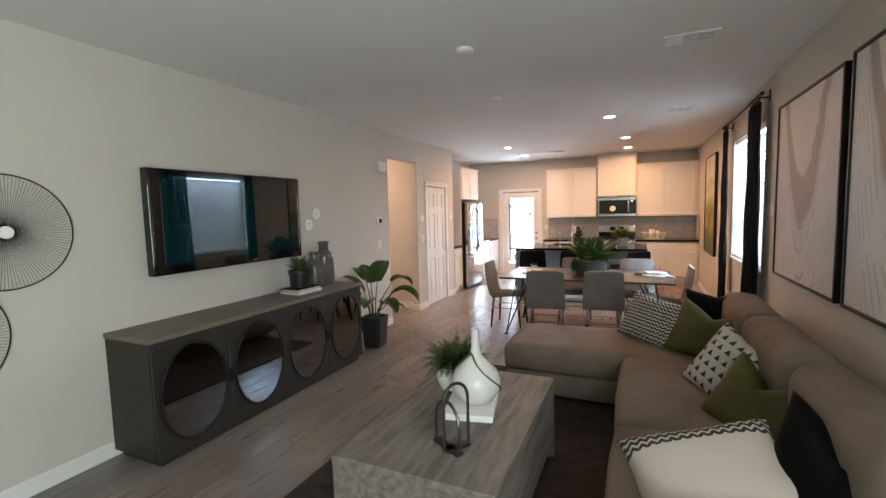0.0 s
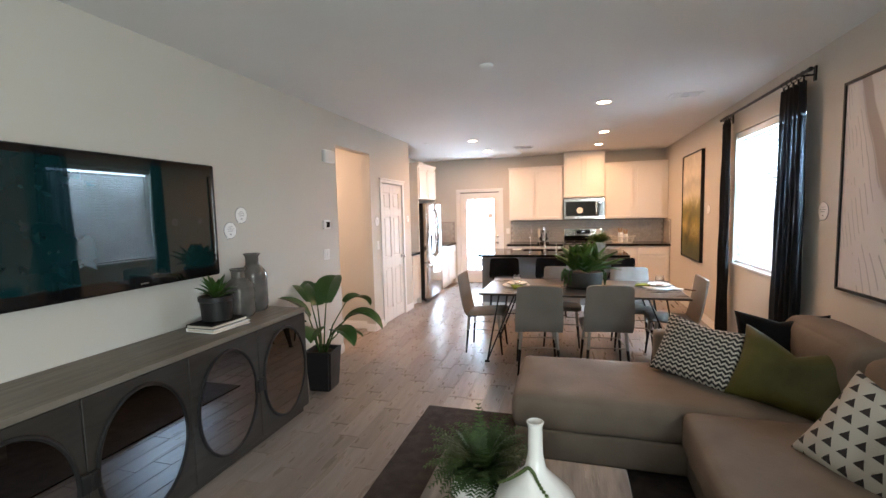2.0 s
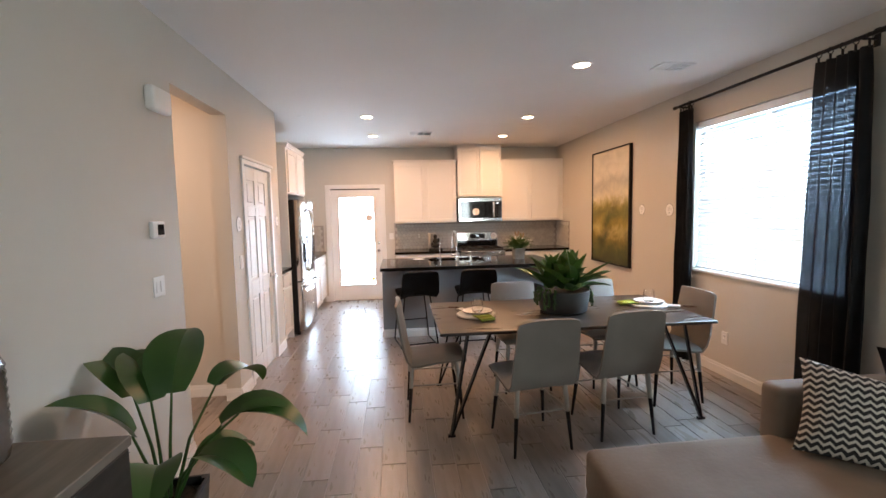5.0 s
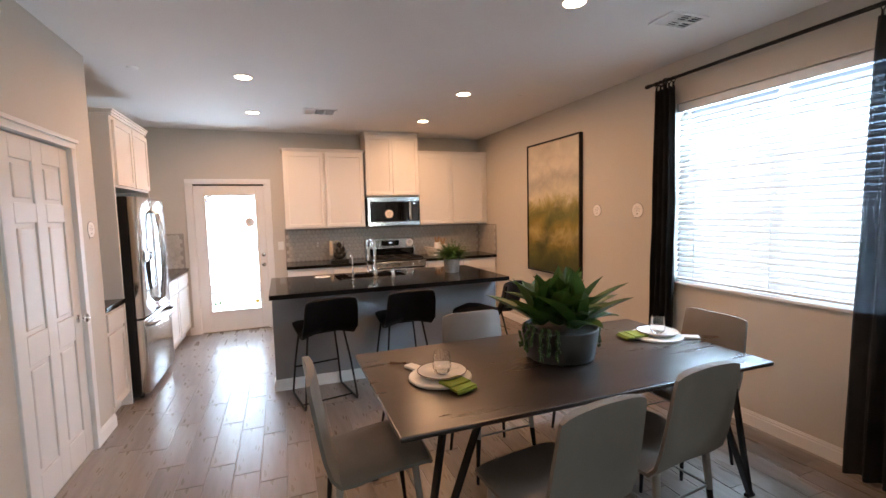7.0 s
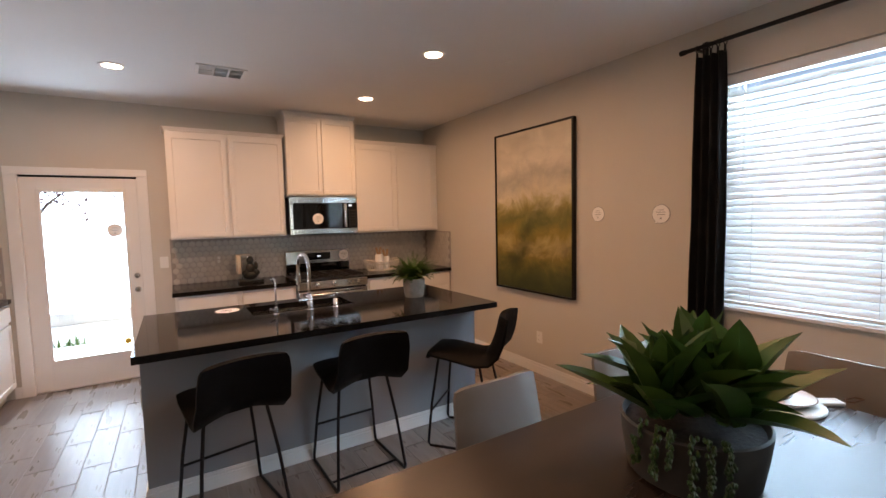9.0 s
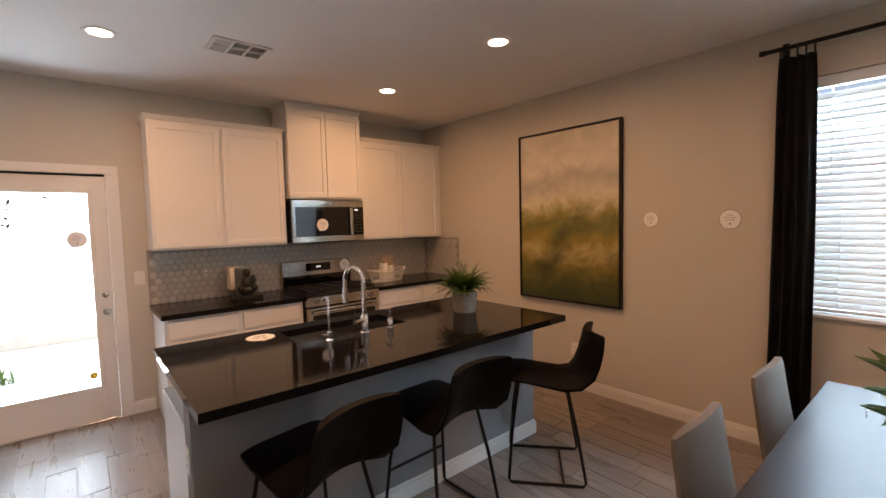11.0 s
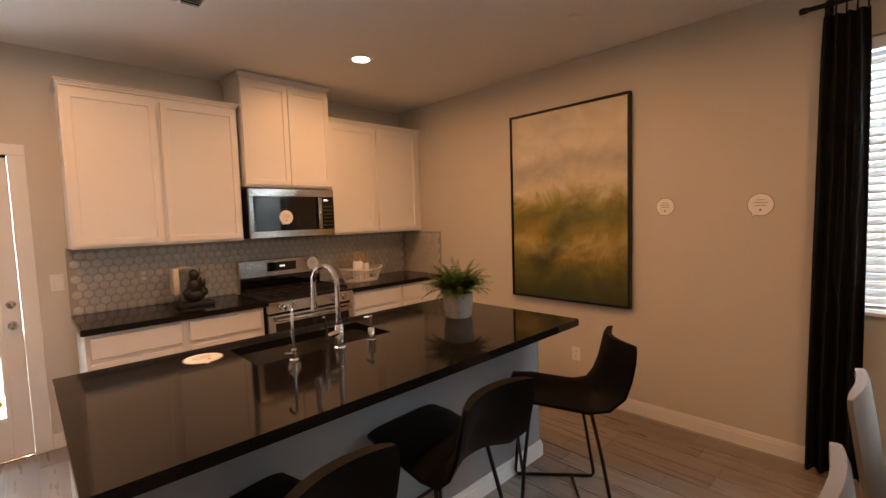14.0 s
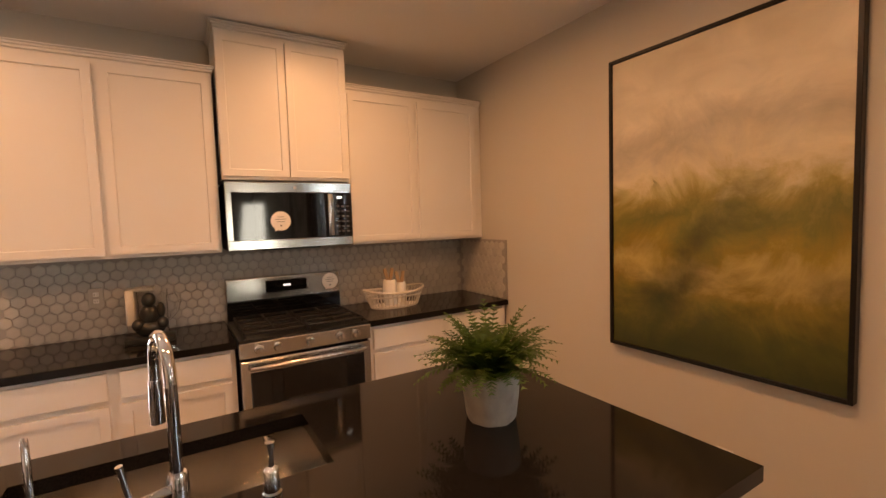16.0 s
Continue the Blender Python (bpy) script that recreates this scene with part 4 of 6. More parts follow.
def leaf(bm, base, az, length, width, rise, droop, fold=0.25, n=7, blade=0.0, tipw=1.0):
    """A pointed, folded leaf that leaves base at angle rise and bends down by droop degrees."""
    p = Vector(base)
    d = Vector((math.cos(radians(az)), math.sin(radians(az)), 0))
    side = Vector((-d.y, d.x, 0))
    L = []
    ang = rise
    for i in range(n + 1):
        t = i / n
        w = width * (math.sin(math.pi * min(1, (t * 0.86 + 0.14)) ** tipw) ** 0.8) if i < n else 0.001
        up = Vector((0, 0, 1)) * math.cos(radians(ang)) - d * math.sin(radians(ang))
        L.append((bm.verts.new(p - side * w / 2 + up * w * fold), bm.verts.new(p), bm.verts.new(p + side * w / 2 + up * w * fold)))
        step = length / n
        p = p + (d * math.cos(radians(ang)) + Vector((0, 0, 1)) * math.sin(radians(ang))) * step
        ang -= droop / n
    for a, b in zip(L, L[1:]):
        bm.faces.new((a[0], a[1], b[1], b[0]))
        bm.faces.new((a[1], a[2], b[2], b[1]))
    return bm


rp = random.Random(11)
ag = thing("agave_centrepiece", pose(-0.36, 6.20, 0.75), "green agave and trailing succulents in a round grey pot", "plant")
part("pot", lathe(BM(), [(0.17, 0), (0.185, 0.01), (0.20, 0.10), (0.208, 0.17), (0.20, 0.175), (0.19, 0.15), (0, 0.15)], 40), M_POTD, ag, "round dark grey pot", True)
part("soil", lathe(BM(), [(0, 0.155), (0.19, 0.155), (0.19, 0.150)], 24), M_SOIL, ag)
for hx, hy, n in ((0, 0, 22), (0.10, 0.05, 13), (-0.10, 0.04, 13), (0.02, -0.10, 14)):
    for k in range(n):
        t = k / n
        b = BM()
        leaf(b, (hx + 0.02 * math.cos(k), hy + 0.02 * math.sin(k), 0.17 + 0.03 * t), k * 137.5 + rp.uniform(-12, 12), rp.uniform(0.31, 0.43) * (1 - 0.28 * t), rp.uniform(0.085, 0.115), 24 + 62 * t + rp.uniform(-6, 6), rp.uniform(5, 40) * (1 - 0.6 * t), 0.28)
        part("leaf", b, M_LEAF, ag, "", True)
for k in range(11):
    a = radians([-165, -150, -140, -128, -15, -5, 6, 15, 170, 30, 185][k])
    b = BM()
    n = rp.randint(7, 13)
    for i in range(n):
        r = 0.20 + 0.025 * min(1, i / 3)
        z = 0.19 - 0.014 * i
        for q in range(4):
            bmesh.ops.create_icosphere(b, subdivisions=1, radius=0.0075, matrix=Matrix.Translation((r * math.cos(a) + rp.uniform(-0.01, 0.01), r * math.sin(a) + rp.uniform(-0.01, 0.01), z + rp.uniform(-0.006, 0.006))) @ Matrix.Diagonal((0.8, 0.8, 1.3, 1)))
    part("trailing_stem", b, M_LEAF, ag, "hanging string of fleshy succulent beads", True)


def frond_plant(parent, n, length, material, seed, z, leafl=0.05, lo=30, hi=85):
    q = random.Random(seed)
    for k in range(n):
        az = k * 137.5 + q.uniform(-15, 15)
        rise = q.uniform(lo, hi)
        droop = q.uniform(30, 105)
        L = length * q.uniform(0.7, 1.1)
        d = Vector((math.cos(radians(az)), math.sin(radians(az)), 0))
        p = Vector((0.02 * d.x, 0.02 * d.y, z))
        side = Vector((-d.y, d.x, 0))
        b = BM()
        m = 14
        ang = rise
        pts = []
        for i in range(m + 1):
            pts.append(p.copy())
            w = leafl * (1 - 0.75 * i / m) * (0.5 + 0.5 * min(1, i / 3))
            f = (d * math.cos(radians(ang)) + Vector((0, 0, math.sin(radians(ang)))))
            if i > 1:
                for s in (-1, 1):
                    tip = p + (side * s * 0.9 + f * 0.5).normalized() * w + Vector((0, 0, q.uniform(-0.3, 0.1) * w))
                    v = [b.verts.new(p + f * 0.004), b.verts.new(p.lerp(tip, 0.5) + f * w * 0.16), b.verts.new(tip), b.verts.new(p.lerp(tip, 0.5) - f * w * 0.16), b.verts.new(p - f * 0.004)]
                    b.faces.new(v)
            p = p + f * (L / m)
            ang -= droop / m
        tube(b, pts, [0.0022 * (1 - 0.7 * i / m) for i in range(m + 1)], 4)
        part("frond", b, material, parent)


M_STONEPOT = mat("textured_grey_pot", (0.36, 0.34, 0.31), 0.7, var=0.14, scale=18, bump=0.6, bscale=40)
fp = thing("fern_pot", pose(-0.05, 8.63, 0.913), "green fern in a textured grey stone pot on the island", "plant")
pt = lathe(BM(), [(0.072, 0), (0.078, 0.01), (0.088, 0.09), (0.090, 0.145), (0.082, 0.15), (0.078, 0.13), (0, 0.13)], 32, ribs=8, depth=0.025)
part("pot", pt, M_STONEPOT, fp, "textured grey pot", True)
frond_plant(fp, 170, 0.225, M_FERN, 3, 0.13, 0.055, 42, 89)

# place settings


def setting(x, y, a, na):
    M_MARBLE_ = M_MARBLE
    b = thing("serving_board", pose(x, y, 0.7505, 0, 0, a), "round white marble board with a handle and leather cord", "board", "place setting boards")
    bm = lathe(BM(), [(0.150, 0), (0.155, 0.004), (0.155, 0.012), (0.150, 0.016), (0, 0.016)], 40)
    box(bm, 0.135, 0.245, -0.028, 0.028, 0, 0.016, 0.006, 3)
    part("board", bm, M_MARBLE_, b)
    part("cord", tube(BM(), [(0.26, 0, 0.018), (0.29, 0.02, 0.012), (0.34, 0.05, 0.006), (0.36, 0.03, 0.006), (0.30, 0.0, 0.006), (0.26, -0.005, 0.012)], 0.0035, 6), M_CORD, b, "brown leather cord")
    p = thing("plate", pose(x + 0.01, y, 0.7665), "shallow stoneware plate with a thin brown rim", "plate", "place setting plates")
    part("dish", lathe(BM(), [(0.07, 0), (0.10, 0.004), (0.122, 0.022), (0.119, 0.024), (0.098, 0.009), (0, 0.007)], 40), M_PLATE, p, "", True)
    part("rim", tube(BM(), [(0.1205 * math.cos(k * math.tau / 40), 0.1205 * math.sin(k * math.tau / 40), 0.0235) for k in range(40)], 0.0018, 6, True), M_CORD, p)
    g = thing("tumbler", pose(x + 0.01, y, 0.775), "clear stemless glass tumbler on a plate", "glass", "glass tumblers")
    part("bowl", lathe(BM(), [(0.026, 0), (0.04, 0.012), (0.046, 0.035), (0.041, 0.085), (0.036, 0.105), (0.0345, 0.105), (0.039, 0.085), (0.044, 0.035), (0.036, 0.015), (0, 0.012)], 32), M_CLEAR, g, "", True)
    n = thing("napkin", pose(x + 0.145 * math.cos(radians(na)), y + 0.145 * math.sin(radians(na)), 0.767, 0, 0, na + 6), "folded lime green cloth napkin", "napkin", "green napkins")
    nb = BM()
    for k, (x0, x1, dz) in enumerate(((-0.06, 0.03, 0.0), (0.03, 0.075, -0.005), (0.075, 0.085, -0.012))):
        box(nb, x0, x1 + 0.001, -0.062, 0.062 - 0.004 * k, 0.0 + dz, 0.013 + dz, 0.004, 2)
    part("cloth", nb, M_NAPKIN, n)


M_MARBLE = mat("white_marble", (0.78, 0.76, 0.72), 0.3, var=0.06, scale=6)
M_CORD = mat("brown_leather_cord", (0.10, 0.05, 0.025), 0.6)
M_PLATE = mat("stoneware", (0.70, 0.68, 0.63), 0.28, var=0.04)
M_NAPKIN = mat("lime_cloth", (0.20, 0.255, 0.022), 0.85, var=0.08, scale=10, bump=0.2, bscale=400)
setting(-1.085, 6.16, 115, -78)
setting(0.40, 6.26, -35, 165)

# ---- curtains ----
M_CURT = mat("black_sheer_cloth", (0.007, 0.008, 0.010), 0.75, var=0.1, scale=8, bump=0.1, bscale=400)
nt = M_CURT.node_tree
tp = nt.nodes.new("ShaderNodeBsdfTransparent")
tp.inputs[0].default_value = (0.75, 0.85, 1.0, 1)
mx = nt.nodes.new("ShaderNodeMixShader")
mx.inputs[0].default_value = 0.055
nt.links.new(nt.nodes["Principled BSDF"].outputs[0], mx.inputs[1])
nt.links.new(tp.outputs[0], mx.inputs[2])
nt.links.new(mx.outputs[0], nt.nodes["Material Output"].inputs[0])
rd = thing("curtain_rod", pose(1.20, 0, 2.585), "long black metal curtain rod with wall brackets", "curtain rod")
part("pole", rod(BM(), (0, 5.20, 0), (0, 7.14, 0), 0.013, seg=14), M_BLACKM, rd, "", True)
for y in (5.19, 7.15):
    part("finial", lathe(BM(), [(0.0, -0.02), (0.016, -0.018), (0.018, 0.0), (0.016, 0.018), (0.0, 0.02)], 14), M_BLACKM, rd, "", True).matrix_local = pose(0, y, 0, 90, 0, 0)
for y in (5.30, 7.05):
    part("bracket", box(box(BM(), -0.012, 0.09, y - 0.006, y + 0.006, -0.022, -0.010), 0.078, 0.0895, y - 0.016, y + 0.016, -0.06, 0.05), M_BLACKM, rd)


M_CURT2 = mat("black_curtain_cloth", (0.010, 0.011, 0.014), 0.8, var=0.1, scale=8, bump=0.1, bscale=400)


def curtain(y0, y1, label, folds, cloth):
    c = thing("curtain", pose(1.20, 0, 0), label, "curtain", "black curtain panels")
    b = BM()
    ny, nz = folds * 10, 14
    def g(off):
        return [[b.verts.new((0.035 * math.sin(k / ny * folds * math.tau + 0.5 * math.sin(j * 0.4)) * (0.5 + 0.5 * j / nz) + off + 0.004 * math.sin(j * 1.3 + k), (y0 + y1) / 2 + (k / ny - 0.5) * (y1 - y0) * (0.80 + 0.20 * (j / nz) ** 0.5) , 2.525 - 2.505 * j / nz)) for k in range(ny + 1)] for j in range(nz + 1)]
    a = g(0)
    for j in range(nz):
        for k in range(ny):
            b.faces.new((a[j][k], a[j][k + 1], a[j + 1][k + 1], a[j + 1][k]))
    bmesh.ops.solidify(b, geom=b.faces[:], thickness=0.0015)
    part("cloth", b, cloth, c, "", True)
    for k in range(5):
        y = y0 + (y1 - y0) * (0.14 + 0.18 * k)
        part("ring", tube(BM(), [(0.021 * math.cos(t * math.tau / 20), y, 2.577 + 0.021 * math.sin(t * math.tau / 20)) for t in range(20)], 0.003, 6, True), M_BLACKM, c, "", True)
        part("clip", box(BM(), -0.006, 0.006, y - 0.004, y + 0.004, 2.515, 2.557), M_BLACKM, c)


curtain(6.86, 7.09, "narrow black curtain panel hanging from rings", 4, M_CURT2)
curtain(5.21, 5.66, "black sheer curtain panel hanging beside the window", 5, M_CURT)

# ---- pictures ----


def node_math(nt, op, a, b=None):
    n = nt.nodes.new("ShaderNodeMath")
    n.operation = op
    for i, v in enumerate((a, b)):
        if v is None:
            continue
        if isinstance(v, (int, float)):
            n.inputs[i].default_value = v
        else:
            nt.links.new(v, n.inputs[i])
    return n.outputs[0]


def art_landscape():
    m = bpy.data.materials.new("abstract_landscape_paint")
    m.use_nodes = True
    nt = m.node_tree
    b = nt.nodes["Principled BSDF"]
    b.inputs["Roughness"].default_value = 0.45
    tc = nt.nodes.new("ShaderNodeTexCoord")
    sp = nt.nodes.new("ShaderNodeSeparateXYZ")
    nt.links.new(tc.outputs["Generated"], sp.inputs[0])
    n = nt.nodes.new("ShaderNodeTexNoise")
    n.inputs["Scale"].default_value, n.inputs["Detail"].default_value, n.inputs["Distortion"].default_value = 3.4, 12, 0.7
    n.inputs["Roughness"].default_value = 0.66
    nt.links.new(tc.outputs["Object"], n.inputs["Vector"])
    h = node_math(nt, 'ADD', sp.outputs[2], node_math(nt, 'MULTIPLY', node_math(nt, 'SUBTRACT', n.outputs[0], 0.5), 0.36))
    r = nt.nodes.new("ShaderNodeValToRGB")
    e = r.color_ramp.elements
    e[0].position, e[0].color = 0.0, (0.040, 0.048, 0.010, 1)
    e[1].position, e[1].color = 1.0, (0.58, 0.53, 0.43, 1)
    for p, c in ((0.12, (0.08, 0.085, 0.014)), (0.22, (0.22, 0.17, 0.03)), (0.29, (0.42, 0.33, 0.12)), (0.36, (0.26, 0.20, 0.03)), (0.44, (0.15, 0.145, 0.028)), (0.50, (0.27, 0.23, 0.06)), (0.55, (0.46, 0.40, 0.21)), (0.60, (0.60, 0.54, 0.40)), (0.70, (0.44, 0.41, 0.34)), (0.80, (0.62, 0.57, 0.47))):
        el = e.new(p)
        el.color = (*c, 1)
    nt.links.new(h, r.inputs[0])
    n2 = nt.nodes.new("ShaderNodeTexNoise")
    n2.inputs["Scale"].default_value, n2.inputs["Detail"].default_value = 2.6, 10
    nt.links.new(tc.outputs["Object"], n2.inputs["Vector"])
    mr = nt.nodes.new("ShaderNodeMapRange")
    mr.inputs["From Min"].default_value, mr.inputs["From Max"].default_value = 0.50, 0.72
    nt.links.new(n2.outputs[0], mr.inputs[0])
    low = node_math(nt, 'MULTIPLY', mr.outputs[0], node_math(nt, 'LESS_THAN', h, 0.56))
    mix = nt.nodes.new("ShaderNodeMix")
    mix.data_type = 'RGBA'
    nt.links.new(node_math(nt, 'MULTIPLY', low, 0.92), mix.inputs[0])
    nt.links.new(r.outputs[0], mix.inputs[6])
    mix.inputs[7].default_value = (0.035, 0.045, 0.008, 1)
    st = nt.nodes.new("ShaderNodeMapping")
    st.inputs["Scale"].default_value = (1, 1.3, 2.4)
    nt.links.new(tc.outputs["Object"], st.inputs[0])
    br = nt.nodes.new("ShaderNodeTexNoise")
    br.inputs["Scale"].default_value, br.inputs["Detail"].default_value, br.inputs["Distortion"].default_value = 3.0, 12, 0.6
    nt.links.new(st.outputs[0], br.inputs["Vector"])
    val = nt.nodes.new("ShaderNodeHueSaturation")
    nt.links.new(node_math(nt, 'ADD', node_math(nt, 'MULTIPLY', br.outputs[0], 0.6), 0.70), val.inputs["Value"])
    nt.links.new(mix.outputs[2], val.inputs["Color"])
    nt.links.new(val.outputs[0], b.inputs["Base Color"])
    bp = nt.nodes.new("ShaderNodeBump")
    bp.inputs["Strength"].default_value, bp.inputs["Distance"].default_value = 0.3, 0.004
    nt.links.new(br.outputs[0], bp.inputs["Height"])
    nt.links.new(bp.outputs[0], b.inputs["Normal"])
    return m


def art_curves():
    m = bpy.data.materials.new("abstract_curve_paint")
    m.use_nodes = True
    nt = m.node_tree
    b = nt.nodes["Principled BSDF"]
    b.inputs["Roughness"].default_value = 0.55
    tc = nt.nodes.new("ShaderNodeTexCoord")
    sp = nt.nodes.new("ShaderNodeSeparateXYZ")
    nt.links.new(tc.outputs["Object"], sp.inputs[0])
    n = nt.nodes.new("ShaderNodeTexNoise")
    n.inputs["Scale"].default_value, n.inputs["Detail"].default_value = 2.4, 3
    nt.links.new(tc.outputs["Object"], n.inputs["Vector"])
    u = node_math(nt, 'ADD', node_math(nt, 'ADD', sp.outputs[1], -0.02), node_math(nt, 'MULTIPLY', node_math(nt, 'SUBTRACT', n.outputs[0], 0.5), 0.16))
    # nested hanging loops, open at the top
    f = node_math(nt, 'SUBTRACT', node_math(nt, 'ADD', sp.outputs[2], node_math(nt, 'MULTIPLY', node_math(nt, 'SUBTRACT', n.outputs[0], 0.5), 0.22)), node_math(nt, 'MULTIPLY', node_math(nt, 'MULTIPLY', u, u), 4.5))
    f = node_math(nt, 'MULTIPLY', node_math(nt, 'ADD', f, 3.0), 0.25)
    r = nt.nodes.new("ShaderNodeValToRGB")
    e = r.color_ramp.elements
    e[0].position, e[0].color = 0.0, (0.60, 0.53, 0.50, 1)
    e[1].position, e[1].color = 1.0, (0.70, 0.64, 0.60, 1)
    for p, c in ((0.40, (0.68, 0.65, 0.64)), (0.62, (0.72, 0.70, 0.69)), (0.685, (0.62, 0.60, 0.60)), (0.70, (0.40, 0.34, 0.32)), (0.765, (0.44, 0.37, 0.34)), (0.775, (0.72, 0.67, 0.64))):
        el = e.new(p)
        el.color = (*c, 1)
    nt.links.new(f, r.inputs[0])
    line = node_math(nt, 'LESS_THAN', node_math(nt, 'FRACT', node_math(nt, 'MULTIPLY', f, 22.0)), 0.16)
    thick = nt.nodes.new("ShaderNodeTexNoise")
    thick.inputs["Scale"].default_value = 5.0
    nt.links.new(tc.outputs["Object"], thick.inputs["Vector"])
    msk = node_math(nt, 'MULTIPLY', node_math(nt, 'GREATER_THAN', thick.outputs[0], 0.47), node_math(nt, 'LESS_THAN', f, 0.70))
    mix = nt.nodes.new("ShaderNodeMix")
    mix.data_type = 'RGBA'
    nt.links.new(node_math(nt, 'MULTIPLY', node_math(nt, 'MULTIPLY', line, msk), 0.6), mix.inputs[0])
    nt.links.new(r.outputs[0], mix.inputs[6])
    mix.inputs[7].default_value = (0.33, 0.32, 0.33, 1)
    nt.links.new(mix.outputs[2], b.inputs["Base Color"])
    return m


M_ART, M_ART2 = art_landscape(), art_curves()


def picture(y0, y1, z0, z1, material, label):
    p = thing("framed_picture", pose(XR, (y0 + y1) / 2, (z0 + z1) / 2), label, "picture")
    w, h = (y1 - y0) / 2, (z1 - z0) / 2
    f = BM()
    for b in ((-w, -w + 0.018, -h, h), (w - 0.018, w, -h, h), (-w + 0.018, w - 0.018, -h, -h + 0.018), (-w + 0.018, w - 0.018, h - 0.018, h)):
        box(f, -0.045, -0.001, b[0], b[1], b[2], b[3], 0.002, 1)
    part("frame", f, M_BLACKM, p, "thin black frame")
    part("canvas", box(BM(), -0.034, -0.004, -w + 0.020, w - 0.020, -h + 0.020, h - 0.020), material, p)


picture(8.117, 9.19, 0.80, 2.39, M_ART, "large abstract green and gold landscape painting in a black frame")
picture(3.555, 4.84, 1.01, 2.385, M_ART2, "large abstract painting of pale grey and blush curves")
picture(2.18, 3.455, 1.015, 2.405, M_ART2, "large abstract painting of grey drips and blush curves")

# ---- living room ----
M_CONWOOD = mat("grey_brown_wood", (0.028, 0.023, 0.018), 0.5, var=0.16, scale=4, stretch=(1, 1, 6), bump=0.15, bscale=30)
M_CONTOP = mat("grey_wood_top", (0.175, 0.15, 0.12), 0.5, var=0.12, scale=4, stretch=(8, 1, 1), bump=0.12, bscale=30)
M_MIRROR = mat("smoked_mirror", (0.30, 0.30, 0.31), 0.02, 1.0, var=0.06, scale=3)
con = thing("media_console", pose(-3.045, 2.0, 0), "long grey wood media console with four oval mirror doors", "console")
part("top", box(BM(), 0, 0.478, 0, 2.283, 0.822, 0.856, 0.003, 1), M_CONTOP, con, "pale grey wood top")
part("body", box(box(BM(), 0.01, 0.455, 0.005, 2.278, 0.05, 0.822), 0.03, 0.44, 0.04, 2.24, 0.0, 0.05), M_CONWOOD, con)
for k in range(4):
    y0 = 0.008 + k * 0.567
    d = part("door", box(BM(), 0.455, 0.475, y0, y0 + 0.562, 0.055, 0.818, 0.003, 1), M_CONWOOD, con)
    cy, cz = y0 + 0.281, 0.437
    part("mirror", lathe(BM(), [(0, 0.0), (1.0, 0.0), (1.0, 0.006), (0, 0.006)], 48, sx=0.325, sy=0.238), M_MIRROR, d, "oval smoked mirror").matrix_local = Matrix.Translation((0.476, cy, cz)) @ pose(0, 0, 0, 0, 90, 0)
    part("mirror_ring", tube(BM(), [(0.480, cy + 0.243 * math.cos(t * math.tau / 48), cz + 0.33 * math.sin(t * math.tau / 48)) for t in range(48)], 0.011, 8, True), M_IRON, d, "black metal ring", True)
    hy = y0 + (0.545 if k % 2 == 0 else 0.017)
    part("handle", box(BM(), 0.475, 0.502, hy - 0.022, hy + 0.022, cz - 0.045, cz + 0.045, 0.008, 2), M_IRON, d)

tv = thing("television", pose(XL, 3.065, 1.552), "large wall-mounted flat television with a glossy black frame", "television")
part("mount", box(BM(), 0.001, 0.03, -0.3, 0.3, -0.2, 0.2), M_BLACKM, tv)
part("case", box(BM(), 0.03, 0.095, -0.757, 0.757, -0.362, 0.42, 0.010, 3), M_BLACKG, tv)
M_SCREEN = mat("dark_screen", (0.004, 0.024, 0.028), 0.02, var=0.05, spec=0.6)
part("screen", box(BM(), 0.092, 0.097, -0.66, 0.70, -0.292, 0.375), M_SCREEN, tv, "dark glass screen")
for s in (-1, 1):
    part("side_speaker", tube(BM(), [(0.085, s * 0.742, -0.352), (0.085, s * 0.742, 0.41)], 0.016, 12), M_BLACKG, tv, "", True)
part("logo_plate", box(BM(), 0.0955, 0.0985, 0.14, 0.19, -0.339, -0.330), M_STEEL, tv)

# wire fan wall discs
def wire_disc(y, z, r):
    w = thing("wire_wall_disc", pose(XL, y, z), "round black wire fan wall decoration", "wall decor", "wire wall discs")
    part("rim", tube(BM(), [(0.025, r * math.cos(t * math.tau / 64), r * math.sin(t * math.tau / 64)) for t in range(64)], 0.004, 6, True), M_BLACKM, w, "", True)
    sp = BM()
    for k in range(110):
        a = k * math.tau / 110
        rod(sp, (0.045, 0.03 * math.cos(a), 0.03 * math.sin(a)), (0.025, r * math.cos(a + 0.18), r * math.sin(a + 0.18)), 0.0011, seg=4)
    tagged(part("wires", sp, M_BLACKM, w), kind="stuff")
    part("hub", lathe(BM(), [(0.034, 0.0), (0.036, 0.05), (0.03, 0.056), (0, 0.058)], 24), M_SIGN, w, "pale round hub", True).matrix_local = pose(0, 0, 0, 0, 90, 0)


wire_disc(1.555, 1.553, 0.325)
wire_disc(1.20, 1.00, 0.335)

